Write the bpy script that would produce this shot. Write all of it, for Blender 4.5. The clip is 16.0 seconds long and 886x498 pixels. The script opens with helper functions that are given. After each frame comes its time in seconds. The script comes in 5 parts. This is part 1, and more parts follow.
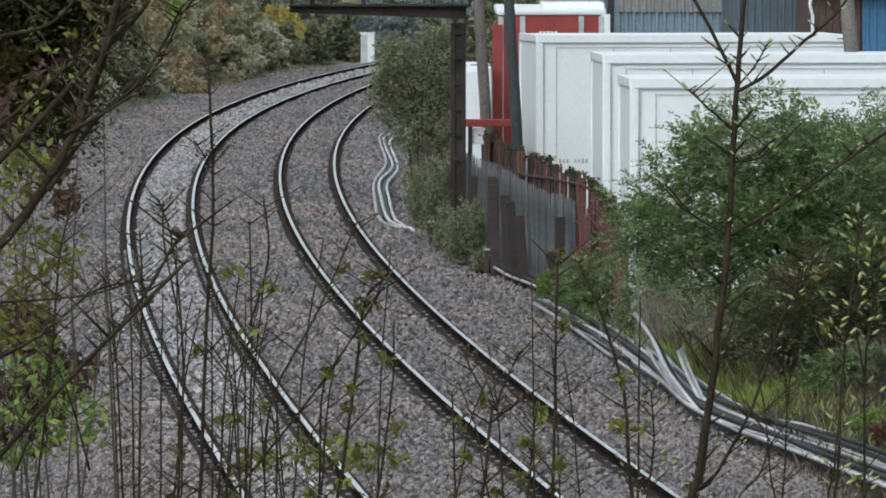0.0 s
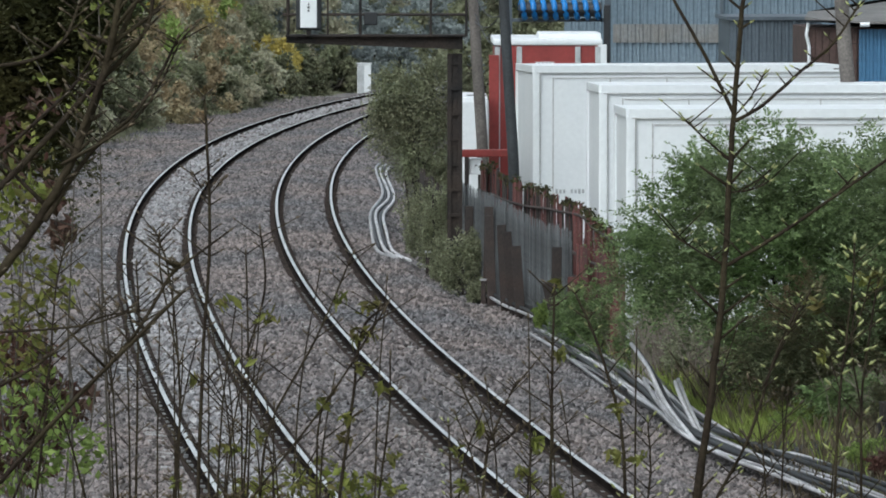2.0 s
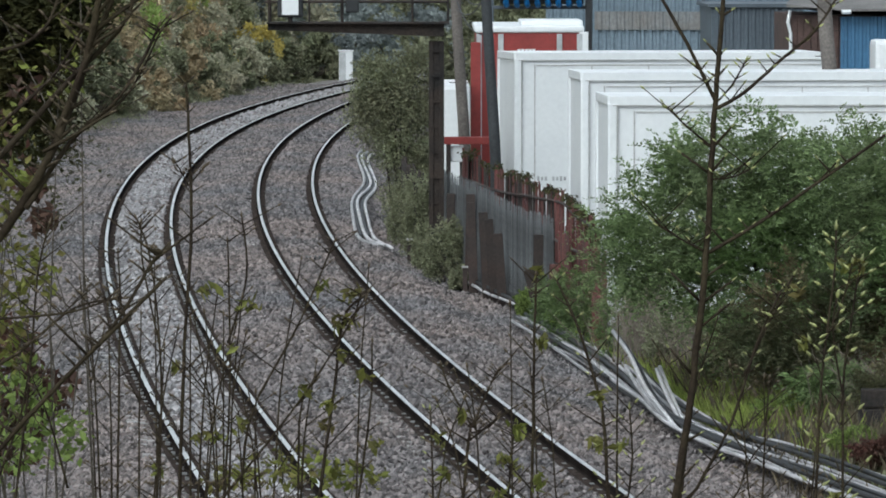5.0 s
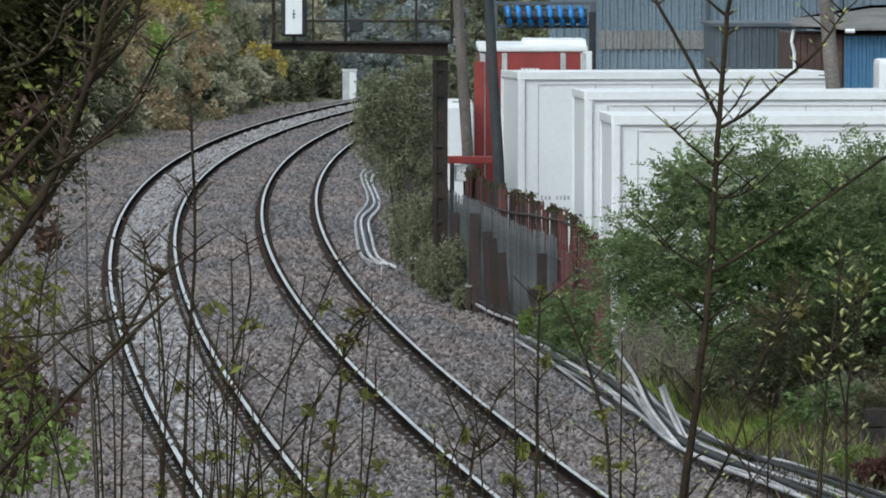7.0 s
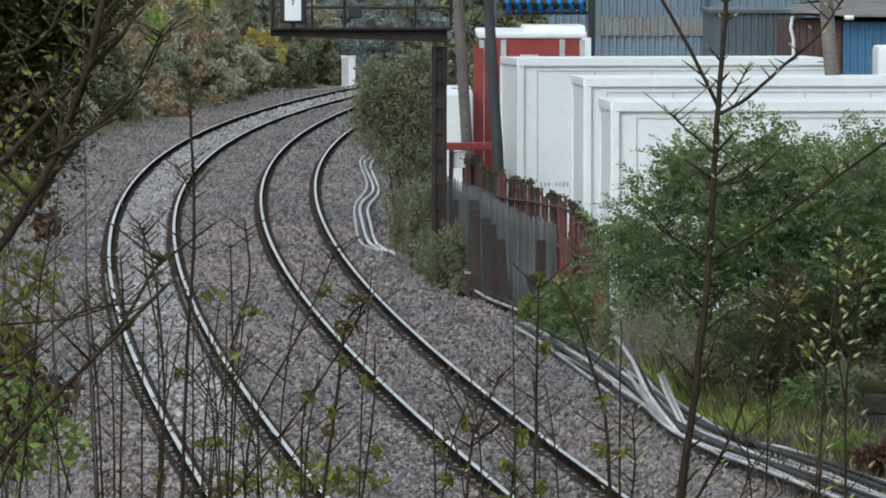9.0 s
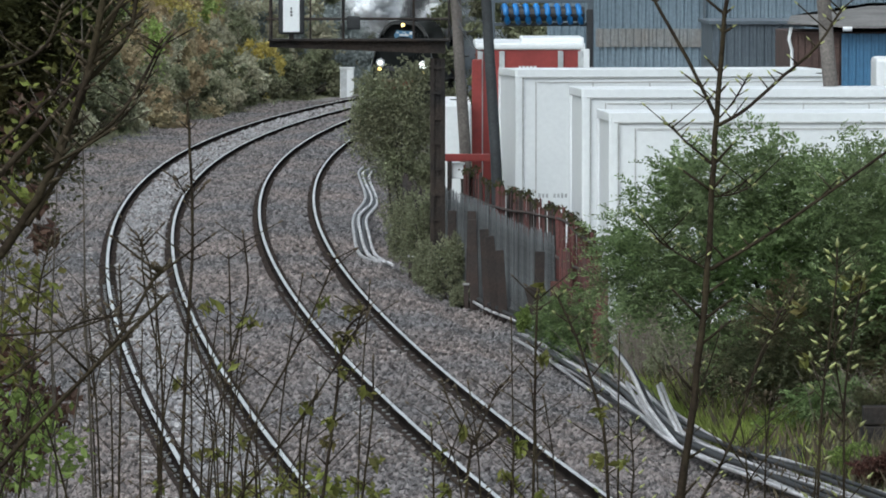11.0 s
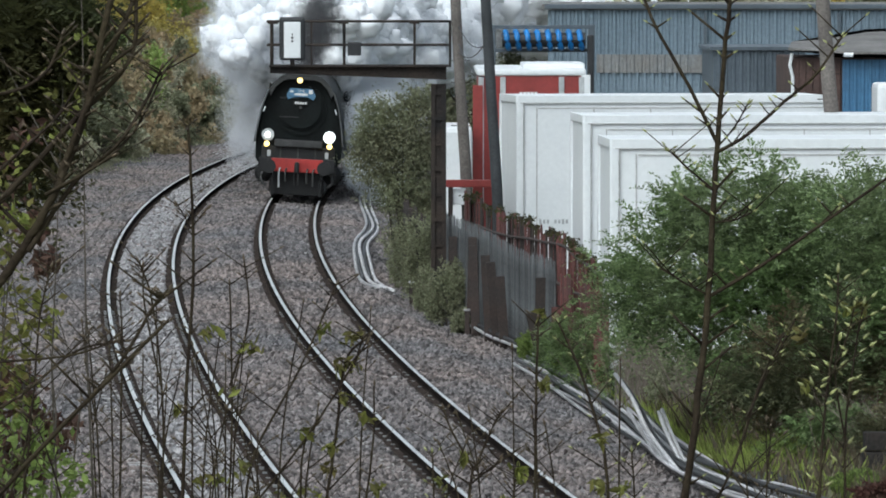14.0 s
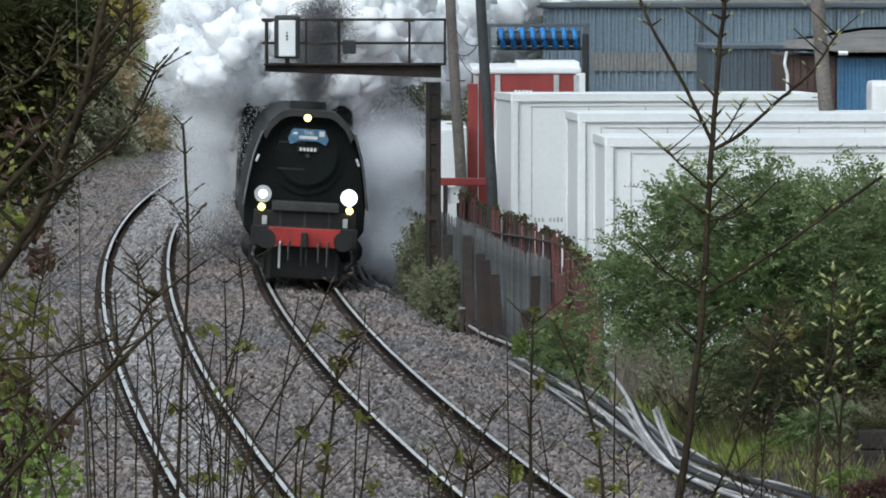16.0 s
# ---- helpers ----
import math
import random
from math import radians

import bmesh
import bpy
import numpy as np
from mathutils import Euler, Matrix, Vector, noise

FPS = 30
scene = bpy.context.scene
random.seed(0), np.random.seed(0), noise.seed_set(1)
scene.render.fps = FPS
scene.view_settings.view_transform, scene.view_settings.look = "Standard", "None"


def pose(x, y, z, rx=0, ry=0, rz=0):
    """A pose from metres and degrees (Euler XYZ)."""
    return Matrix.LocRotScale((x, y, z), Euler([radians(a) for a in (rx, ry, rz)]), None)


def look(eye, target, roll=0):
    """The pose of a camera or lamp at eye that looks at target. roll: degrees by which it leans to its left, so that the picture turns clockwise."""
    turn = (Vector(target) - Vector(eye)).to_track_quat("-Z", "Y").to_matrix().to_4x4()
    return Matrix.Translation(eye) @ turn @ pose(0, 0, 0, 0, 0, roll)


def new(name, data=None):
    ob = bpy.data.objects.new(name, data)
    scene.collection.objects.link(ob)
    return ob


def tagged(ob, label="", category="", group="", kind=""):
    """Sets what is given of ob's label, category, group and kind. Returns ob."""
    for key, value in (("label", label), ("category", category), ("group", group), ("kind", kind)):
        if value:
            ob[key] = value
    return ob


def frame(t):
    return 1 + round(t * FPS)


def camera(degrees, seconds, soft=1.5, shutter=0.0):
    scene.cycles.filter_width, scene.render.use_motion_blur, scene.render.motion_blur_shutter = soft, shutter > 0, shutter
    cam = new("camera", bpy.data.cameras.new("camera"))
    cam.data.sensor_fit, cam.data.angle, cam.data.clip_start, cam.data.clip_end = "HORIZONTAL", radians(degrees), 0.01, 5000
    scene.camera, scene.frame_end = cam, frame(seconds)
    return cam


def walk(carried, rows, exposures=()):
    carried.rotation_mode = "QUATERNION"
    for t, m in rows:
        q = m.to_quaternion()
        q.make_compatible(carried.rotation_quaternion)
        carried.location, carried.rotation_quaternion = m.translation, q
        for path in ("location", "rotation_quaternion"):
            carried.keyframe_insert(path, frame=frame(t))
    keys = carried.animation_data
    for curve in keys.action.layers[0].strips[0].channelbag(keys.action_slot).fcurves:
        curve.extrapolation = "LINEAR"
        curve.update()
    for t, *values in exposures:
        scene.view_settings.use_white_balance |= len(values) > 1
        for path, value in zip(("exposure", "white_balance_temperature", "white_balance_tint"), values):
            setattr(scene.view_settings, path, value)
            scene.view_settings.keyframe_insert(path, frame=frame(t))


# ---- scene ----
cam = camera(10.0, 16.0, soft=1.8)
# The camera stands still on a bank and is turned by hand; z = 0 is the rail head.
EYE = (0.0, 0.0, 6.9)


def aim(pan, tilt):
    return pose(*EYE, 90 - tilt, 0, -pan)


AIMS = [
    (0.0, -0.0294, 3.6971), (0.5, -0.0099, 3.4427), (1.0, 0.0192, 3.3493), (1.5, -0.0, 3.2956), (2.0, 0.0096, 3.3544),
    (2.5, 0.0684, 3.5501), (3.0, 0.1074, 3.6629), (3.5, 0.1368, 3.5012), (3.7, 0.169, 3.50), (5.8, 0.2203, 3.491), (6.0, 0.2203, 3.2662), (6.5, 0.1464, 3.364),
    (7.0, 0.1758, 3.2809), (7.5, 0.1669, 3.2908), (8.0, 0.1765, 3.4865), (8.5, 0.1666, 3.5846), (9.0, 0.1861, 3.4331),
    (9.2, 0.2052, 3.325), (11.3, 0.2033, 3.2962), (11.5, 0.1937, 3.1198), (12.0, 0.2084, 3.0562), (12.5, 0.2621, 2.9631),
    (13.0, 0.2423, 3.0904), (13.5, 0.1835, 3.1786), (14.0, 0.1937, 3.0124), (14.5, 0.2423, 2.9043), (15.0, 0.2423, 2.8455),
    (15.5, 0.2033, 2.8944), (16.0, 0.2522, 3.0319),
]
walk(cam, [(t, aim(p, q)) for t, p, q in AIMS], [(0, 0.14, 5980, 3), (16, 0.14, 5980, 3)])

# ---- world and light: an overcast, wet day ----
world = bpy.data.worlds.new("overcast_sky")
scene.world = world
world.use_nodes = True
wn = world.node_tree.nodes
sky = wn.new("ShaderNodeTexSky")
sky.sky_type, sky.sun_disc = "NISHITA", False
sky.sun_elevation, sky.sun_rotation = radians(50), radians(209)
sky.air_density, sky.dust_density, sky.ozone_density = 1.0, 4.0, 1.0
wn["Background"].inputs["Strength"].default_value = 0.15
cloud = wn.new("ShaderNodeHueSaturation")
cloud.inputs["Saturation"].default_value = 0.3
world.node_tree.links.new(sky.outputs["Color"], cloud.inputs["Color"])
world.node_tree.links.new(cloud.outputs["Color"], wn["Background"].inputs["Color"])
sun = new("sun", bpy.data.lights.new("sun", "SUN"))
sun.data.energy, sun.data.angle, sun.data.color = 1.0, radians(60), (1.0, 0.98, 0.96)
sun.matrix_world = look((-45, 20, 110), (0, 100, 0))

# ---- materials ----


def mat(name, base, rough=0.7, metal=0.0, var=0.25, scale=4.0, fine=40.0, bump=0.2, alt=None, island=0.0, obrand=0.0, spec=0.5):
    """A surface with two scales of noise in its colour and fine relief; island and obrand vary it piece by piece."""
    m = bpy.data.materials.new(name)
    m.use_nodes = True
    nt = m.node_tree
    n, link = nt.nodes, nt.links.new
    bsdf = n["Principled BSDF"]
    co = n.new("ShaderNodeTexCoord")
    big, small = n.new("ShaderNodeTexNoise"), n.new("ShaderNodeTexNoise")
    big.inputs["Scale"].default_value, small.inputs["Scale"].default_value = scale, fine
    big.inputs["Detail"].default_value, small.inputs["Detail"].default_value = 4, 3
    for x in (big, small):
        link(co.outputs["Object"], x.inputs["Vector"])
    alt = alt or tuple(c * (1 - var) * 0.8 for c in base)
    r = n.new("ShaderNodeMapRange")
    r.inputs[1].default_value, r.inputs[2].default_value = 0.35, 0.65
    link(big.outputs["Fac"], r.inputs[0])
    mix = n.new("ShaderNodeMix")
    mix.data_type = "RGBA"
    mix.inputs[6].default_value, mix.inputs[7].default_value = (*base, 1), (*alt, 1)
    link(r.outputs[0], mix.inputs[0])
    hsv = n.new("ShaderNodeHueSaturation")
    link(mix.outputs[2], hsv.inputs["Color"])
    v = n.new("ShaderNodeMapRange")
    v.inputs[1].default_value, v.inputs[2].default_value = 0.25, 0.75
    v.inputs[3].default_value, v.inputs[4].default_value = 1 - var, 1 + var
    link(small.outputs["Fac"], v.inputs[0])
    val = v.outputs[0]
    for amount, kind, socket in ((island, "ShaderNodeNewGeometry", "Random Per Island"), (obrand, "ShaderNodeObjectInfo", "Random")):
        if amount:
            src, rr, mul = n.new(kind), n.new("ShaderNodeMapRange"), n.new("ShaderNodeMath")
            mul.operation = "MULTIPLY"
            rr.inputs[3].default_value, rr.inputs[4].default_value = 1 - amount, 1 + amount
            link(src.outputs[socket], rr.inputs[0])
            link(rr.outputs[0], mul.inputs[0])
            link(val, mul.inputs[1])
            val = mul.outputs[0]
    link(val, hsv.inputs["Value"])
    link(hsv.outputs[0], bsdf.inputs["Base Color"])
    bsdf.inputs["Roughness"].default_value, bsdf.inputs["Metallic"].default_value = rough, metal
    bsdf.inputs["Specular IOR Level"].default_value = spec
    if bump:
        b = n.new("ShaderNodeBump")
        b.inputs["Strength"].default_value, b.inputs["Distance"].default_value = bump, 0.02
        link(small.outputs["Fac"], b.inputs["Height"])
        link(b.outputs[0], bsdf.inputs["Normal"])
    return m


def glow(name, colour, strength):
    m = mat(name, colour, 0.3)
    b = m.node_tree.nodes["Principled BSDF"]
    b.inputs["Emission Color"].default_value, b.inputs["Emission Strength"].default_value = (*colour, 1), strength
    return m


def leafy(name, base, alt, scale=0.5, island=0.45):
    """Leaves: colour drifts through the plant and from leaf to leaf; light comes through a little."""
    m = mat(name, base, 0.6, 0, 0.15, scale, 3.0, 0, alt, island, spec=0.2)
    nt = m.node_tree
    bsdf, out = nt.nodes["Principled BSDF"], nt.nodes["Material Output"]
    tr, mx = nt.nodes.new("ShaderNodeBsdfTranslucent"), nt.nodes.new("ShaderNodeMixShader")
    mx.inputs[0].default_value = 0.4
    nt.links.new(bsdf.inputs["Base Color"].links[0].from_socket, tr.inputs["Color"])
    nt.links.new(bsdf.outputs[0], mx.inputs[1])
    nt.links.new(tr.outputs[0], mx.inputs[2])
    nt.links.new(mx.outputs[0], out.inputs["Surface"])
    return m


def vapour(name, base, alt, through_light=0.08):
    """Steam: soft diffuse light that also passes through."""
    m = mat(name, base, 1.0, 0, 0.04, 0.5, 5.0, 0.5, alt, spec=0.0)
    nt = m.node_tree
    bsdf, out = nt.nodes["Principled BSDF"], nt.nodes["Material Output"]
    col = bsdf.inputs["Base Color"].links[0].from_socket
    tr, mx = nt.nodes.new("ShaderNodeBsdfTranslucent"), nt.nodes.new("ShaderNodeMixShader")
    mx.inputs[0].default_value = through_light
    nt.links.new(col, tr.inputs["Color"])
    nt.links.new(bsdf.outputs[0], mx.inputs[1])
    nt.links.new(tr.outputs[0], mx.inputs[2])
    nt.links.new(mx.outputs[0], out.inputs["Surface"])
    return m


M = dict(
    ballast=mat("ballast", (0.165, 0.142, 0.136), 0.6, 0, 0.6, 0.22, 14.0, 1.0, (0.205, 0.188, 0.185)),
    stone=mat("ballast_stone", (0.175, 0.146, 0.136), 0.6, 0, 0.2, 0.16, 8.0, 0.2, (0.118, 0.113, 0.117), 0.65),
    # Wet stones whose base colour is paled to paint the sheen on them.
    sheenstone=mat("wet_sheen_stone", (0.32, 0.31, 0.315), 0.34, 0, 0.2, 0.3, 8.0, 0.2, (0.25, 0.24, 0.242), 0.35),
    sleeper=mat("wet_concrete", (0.30, 0.285, 0.275), 0.35, 0, 0.25, 1.5, 25, 0.4, (0.24, 0.225, 0.21), 0, 0.2),
    rail=mat("rusty_rail", (0.030, 0.025, 0.023), 0.9, 0.0, 0.3, 1.0, 30, 0.3, spec=0.0),
    railtop=mat("polished_rail", (0.72, 0.73, 0.73), 0.34, 0.4, 0.08, 0.6, 12, 0.0),
    # Rust-stained ballast, darkened further to paint in the shade beside the rails.
    rustshade=mat("rust_shade_stone", (0.034, 0.028, 0.026), 0.9, 0, 0.5, 2.0, 16, 1.0, (0.060, 0.048, 0.042), spec=0.0),
    soil=mat("bank_soil", (0.17, 0.155, 0.095), 0.9, 0, 0.4, 0.3, 3.0, 0.6, (0.12, 0.14, 0.065)),
    yard=mat("yard_concrete", (0.25, 0.25, 0.24), 0.7, 0, 0.2, 0.2, 4.0, 0.2),
    black=mat("sooty_steel", (0.010, 0.010, 0.011), 0.65, 0.0, 0.35, 2, 25, 0.3),
    dark=mat("dark_gantry_steel", (0.020, 0.019, 0.019), 0.75, 0.0, 0.4, 1.5, 18, 0.4, (0.045, 0.034, 0.028), spec=0.2),
    loco=mat("dark_green_casing", (0.008, 0.011, 0.011), 0.5, 0.0, 0.3, 1.2, 14, 0.06, (0.006, 0.007, 0.007), spec=0.15),
    grime=mat("grimy_grey_steel", (0.055, 0.055, 0.055), 0.6, 0.2, 0.3, 2, 20, 0.2),
    # Greyer than the casing: sky light on the sloping hood is put into the colour.
    hood=mat("top_lit_grey_hood", (0.032, 0.033, 0.033), 0.6, 0, 0.25, 2, 20, 0.1),
    red=mat("red_buffer_beam", (0.42, 0.035, 0.03), 0.5, 0, 0.2, 2, 20, 0.1),
    white=mat("white_panel", (0.78, 0.80, 0.81), 0.45, 0, 0.04, 0.6, 10, 0.02, (0.72, 0.745, 0.76)),
    offwhite=mat("grey_white_seam", (0.50, 0.52, 0.53), 0.5, 0, 0.12, 2, 14, 0.05),
    seam=mat("dark_panel_seam", (0.40, 0.395, 0.39), 0.6, 0, 0.25, 2, 14, 0.05, (0.55, 0.55, 0.55)),
    lorryred=mat("red_lorry_paint", (0.28, 0.045, 0.04), 0.4, 0, 0.12, 1, 10, 0.03),
    cladding=mat("blue_grey_cladding", (0.165, 0.215, 0.26), 0.5, 0.1, 0.15, 0.4, 8, 0.05, (0.13, 0.175, 0.215)),
    clad_dark=mat("slate_cladding", (0.10, 0.125, 0.15), 0.5, 0.1, 0.15, 0.4, 8, 0.05),
    pale=mat("stained_translucent_sheet", (0.20, 0.215, 0.225), 0.5, 0, 0.2, 0.8, 10, 0.1, (0.17, 0.16, 0.15)),
    blueclad=mat("bright_blue_cladding", (0.07, 0.19, 0.34), 0.5, 0, 0.15, 0.5, 8, 0.05),
    roofgrey=mat("weathered_roof_sheet", (0.20, 0.19, 0.18), 0.7, 0, 0.3, 0.7, 9, 0.2),
    rooftile=mat("brown_roof_tile", (0.20, 0.10, 0.075), 0.85, 0, 0.25, 1.2, 6, 0.3),
    brownboard=mat("brown_boarding", (0.085, 0.05, 0.042), 0.75, 0, 0.3, 1.5, 12, 0.2),
    bluecoil=mat("blue_plastic", (0.02, 0.20, 0.55), 0.4, 0, 0.15, 2, 10, 0.05),
    blackplastic=mat("black_plastic", (0.02, 0.022, 0.025), 0.5, 0, 0.2, 2, 10, 0.05),
    pole=mat("weathered_pole_wood", (0.17, 0.15, 0.135), 0.85, 0, 0.35, 1.2, 20, 0.5, (0.10, 0.088, 0.08)),
    poledark=mat("tarred_wood", (0.05, 0.055, 0.06), 0.75, 0, 0.3, 1.2, 20, 0.4),
    palisade=mat("galvanised_pale", (0.15, 0.16, 0.168), 0.6, 0.2, 0.3, 1.2, 18, 0.1, (0.085, 0.088, 0.09), 0, 0.3),
    rustpale=mat("rust_brown_board", (0.048, 0.032, 0.027), 0.85, 0, 0.4, 2, 18, 0.3, (0.030, 0.025, 0.023), 0, 0.25),
    redpale=mat("red_painted_board", (0.145, 0.042, 0.037), 0.8, 0, 0.35, 2, 14, 0.3, (0.10, 0.045, 0.04), 0, 0.3),
    cable=mat("pale_cable_sheath", (0.52, 0.51, 0.525), 0.4, 0, 0.25, 1.2, 14, 0.2, (0.30, 0.29, 0.295), 0, 0.25),
    cabledark=mat("dark_cable_sheath", (0.028, 0.028, 0.03), 0.5, 0, 0.3, 1.5, 14, 0.2),
    bark=mat("bark", (0.075, 0.062, 0.048), 0.85, 0, 0.35, 3, 40, 0.4),
    twig=mat("young_bark", (0.026, 0.019, 0.015), 0.8, 0, 0.3, 8, 90, 0.3, (0.048, 0.039, 0.024), spec=0.05),
    bud=mat("pale_green_bud", (0.34, 0.36, 0.14), 0.5, 0, 0.2, 20, 90, 0.1, None, 0.3),
    budbrown=mat("brown_bud", (0.085, 0.060, 0.032), 0.6, 0, 0.2, 20, 90, 0.1, None, 0.3),
    springleaf=leafy("spring_leaf", (0.17, 0.20, 0.045), (0.13, 0.11, 0.04), 6),
    leaf=leafy("dark_evergreen_leaf", (0.145, 0.215, 0.080), (0.21, 0.26, 0.135), 0.6),
    midleaf=leafy("grey_green_leaf", (0.27, 0.29, 0.18), (0.20, 0.20, 0.13), 0.7),
    # Distance haze is mixed into the next two leaf colours, the second also bluer.
    farleaf=leafy("haze_paled_leaf", (0.48, 0.48, 0.35), (0.40, 0.37, 0.27), 0.2, 0.25),
    hazeleaf=leafy("far_haze_leaf", (0.33, 0.37, 0.36), (0.28, 0.31, 0.31), 0.05, 0.2),
    yellowleaf=leafy("yellow_spring_leaf", (0.58, 0.47, 0.12), (0.46, 0.41, 0.16), 0.2, 0.25),
    greenleaf=leafy("bright_spring_leaf", (0.20, 0.28, 0.075), (0.16, 0.20, 0.06), 0.3),
    rustleaf=leafy("rust_brown_thicket", (0.42, 0.32, 0.20), (0.40, 0.35, 0.22), 0.25, 0.25),
    limeleaf=leafy("lime_spring_leaf", (0.34, 0.46, 0.13), (0.30, 0.38, 0.13), 0.25, 0.25),
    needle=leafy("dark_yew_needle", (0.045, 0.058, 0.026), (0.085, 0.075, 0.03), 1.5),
    deadtwig=mat("grey_dead_twig", (0.26, 0.225, 0.19), 0.9, 0, 0.3, 3, 30, 0.2, (0.15, 0.12, 0.10)),
    # Darker leaf for low boughs, with their shade mixed into the colour.
    darkleaf=leafy("shadow_leaf", (0.10, 0.12, 0.065), (0.15, 0.115, 0.065), 0.8),
    redleaf=leafy("red_brown_leaf", (0.11, 0.05, 0.04), (0.07, 0.05, 0.035), 2.0),
    grass=leafy("grass_blade", (0.30, 0.38, 0.085), (0.22, 0.25, 0.08), 0.5),
    drygrass=leafy("dry_stem", (0.16, 0.13, 0.085), (0.10, 0.085, 0.06), 0.8),
    steam=vapour("white_steam", (0.91, 0.92, 0.94), (0.87, 0.885, 0.91)),
    mist=vapour("drifting_steam", (0.93, 0.95, 0.98), (0.90, 0.92, 0.96), 0.5),
    smoke=vapour("grey_smoke", (0.085, 0.085, 0.09), (0.24, 0.24, 0.25), 0.4),
    lamp=glow("white_lamp", (1.0, 0.98, 0.92), 3.5),
    yellowlamp=glow("yellow_lamp", (1.0, 0.70, 0.22), 2.6),
    badge=mat("blue_headboard", (0.10, 0.22, 0.36), 0.4, 0, 0.2, 6, 30, 0.05),
    letter=mat("white_lettering", (0.75, 0.75, 0.73), 0.5, 0, 0.05, 6, 30, 0.0),
    glass=mat("dark_glass", (0.02, 0.025, 0.03), 0.08, 0, 0.1, 2, 10, 0.0),
)

# ---- helpers for meshes ----


def mesh_of(bm, name, material, smooth=False):
    me = bpy.data.meshes.new(name)
    bm.to_mesh(me)
    bm.free()
    for m in (material if isinstance(material, (list, tuple)) else [material]):
        # hood lip over the smokebox front; its lighter grey paints the light from above
        me.materials.append(m)
    if smooth:
        me.polygons.foreach_set("use_smooth", [True] * len(me.polygons))
    return me


def part(name, bm, material, parent, label="", smooth=False):
    """One mesh object under a thing or a part."""
    ob = new(name, mesh_of(bm, name, material, smooth) if isinstance(bm, bmesh.types.BMesh) else bm)
    ob.parent = parent
    return tagged(ob, label)


def thing(name, m, label, category, group="", kind=""):
    ob = new(name)
    ob.empty_display_size = 0.3
    ob.matrix_world = m if isinstance(m, Matrix) else Matrix.Translation(m)
    return tagged(ob, label, category, group, kind)


def solid(name, bm, material, m, label, category, group="", kind="", smooth=False):
    ob = new(name, mesh_of(bm, name, material, smooth) if isinstance(bm, bmesh.types.BMesh) else bm)
    ob.matrix_world = m if isinstance(m, Matrix) else Matrix.Translation(m)
    return tagged(ob, label, category, group, kind)


def box(bm, c, s, bevel=0.0, m=None):
    r = bmesh.ops.create_cube(bm, size=1)
    mx = Matrix.Translation(c) @ Matrix.Diagonal((*s, 1))
    bmesh.ops.transform(bm, matrix=(m @ mx) if m else mx, verts=r["verts"])
    if bevel:
        ed = list({e for v in r["verts"] for e in v.link_edges})
        bmesh.ops.bevel(bm, geom=ed, offset=bevel, segments=2, affect="EDGES", profile=0.6)
    return bm


def tube(bm, pts, radii, n=8, mat_index=0):
    """A round bar through the points, tapered by the radii, with closed ends."""
    pts = [Vector(p) for p in pts]
    radii = radii if isinstance(radii, (list, tuple)) else [radii] * len(pts)
    rings = []
    for i, p in enumerate(pts):
        d = (pts[min(i + 1, len(pts) - 1)] - pts[max(i - 1, 0)]).normalized()
        a = d.orthogonal().normalized() if abs(d.z) > 0.9 else d.cross(Vector((0, 0, 1))).normalized()
        b = d.cross(a)
        rings.append([bm.verts.new(p + (a * math.cos(k * math.tau / n) + b * math.sin(k * math.tau / n)) * radii[i]) for k in range(n)])
    for r0, r1 in zip(rings, rings[1:]):
        for k in range(n):
            bm.faces.new((r0[k], r0[(k + 1) % n], r1[(k + 1) % n], r1[k])).material_index = mat_index
    bm.faces.new(rings[0][::-1])
    bm.faces.new(rings[-1])
    return bm


def disc(bm, c, r, depth, n=24, axis="Y", r2=None):
    res = bmesh.ops.create_cone(bm, cap_ends=True, segments=n, radius1=r, radius2=r if r2 is None else r2, depth=depth)
    rot = {"Y": Matrix.Rotation(math.pi / 2, 4, "X"), "X": Matrix.Rotation(math.pi / 2, 4, "Y"), "Z": Matrix()}[axis]
    bmesh.ops.transform(bm, matrix=Matrix.Translation(c) @ rot, verts=res["verts"])
    return bm


def prism(bm, outline, y0, y1, inset=0.0):
    """Extrudes an outline of (x, z) from y0 to y1; inset shrinks the end at y1 a little for a rounded edge."""
    cx = sum(p[0] for p in outline) / len(outline)
    cz = sum(p[1] for p in outline) / len(outline)
    rows = [(y0, 1.0), (y1, 1.0)] if not inset else [(y0, 1.0), (y1 - inset * (1 if y1 > y0 else -1), 1.0), (y1, 1 - inset)]
    rings = [[bm.verts.new((cx + (x - cx) * k, y, cz + (z - cz) * k)) for x, z in outline] for y, k in rows]
    for a, b in zip(rings, rings[1:]):
        for i in range(len(a)):
            bm.faces.new((a[i], a[(i + 1) % len(a)], b[(i + 1) % len(a)], b[i]))
    bm.faces.new(rings[0][::-1])
    bm.faces.new(rings[-1])
    bmesh.ops.recalc_face_normals(bm, faces=bm.faces)
    return bm


def raw(name, verts, faces, material, smooth=False):
    me = bpy.data.meshes.new(name)
    me.from_pydata(verts, [], faces)
    for m in (material if isinstance(material, (list, tuple)) else [material]):
        me.materials.append(m)
    if smooth:
        me.polygons.foreach_set("use_smooth", [True] * len(me.polygons))
    return me


# ---- the line of the railway ----


def poly(c, d):
    u = (d - 140) / 60
    return ((c[0] * u + c[1]) * u + c[2]) * u + c[3]


RIGHT_TRACK = (0.090, 2.216, -1.650, -3.822)
LEFT_TRACK = (0.195, 2.286, -1.744, -7.576)
MIDDLE = tuple((a + b) / 2 for a, b in zip(RIGHT_TRACK, LEFT_TRACK))


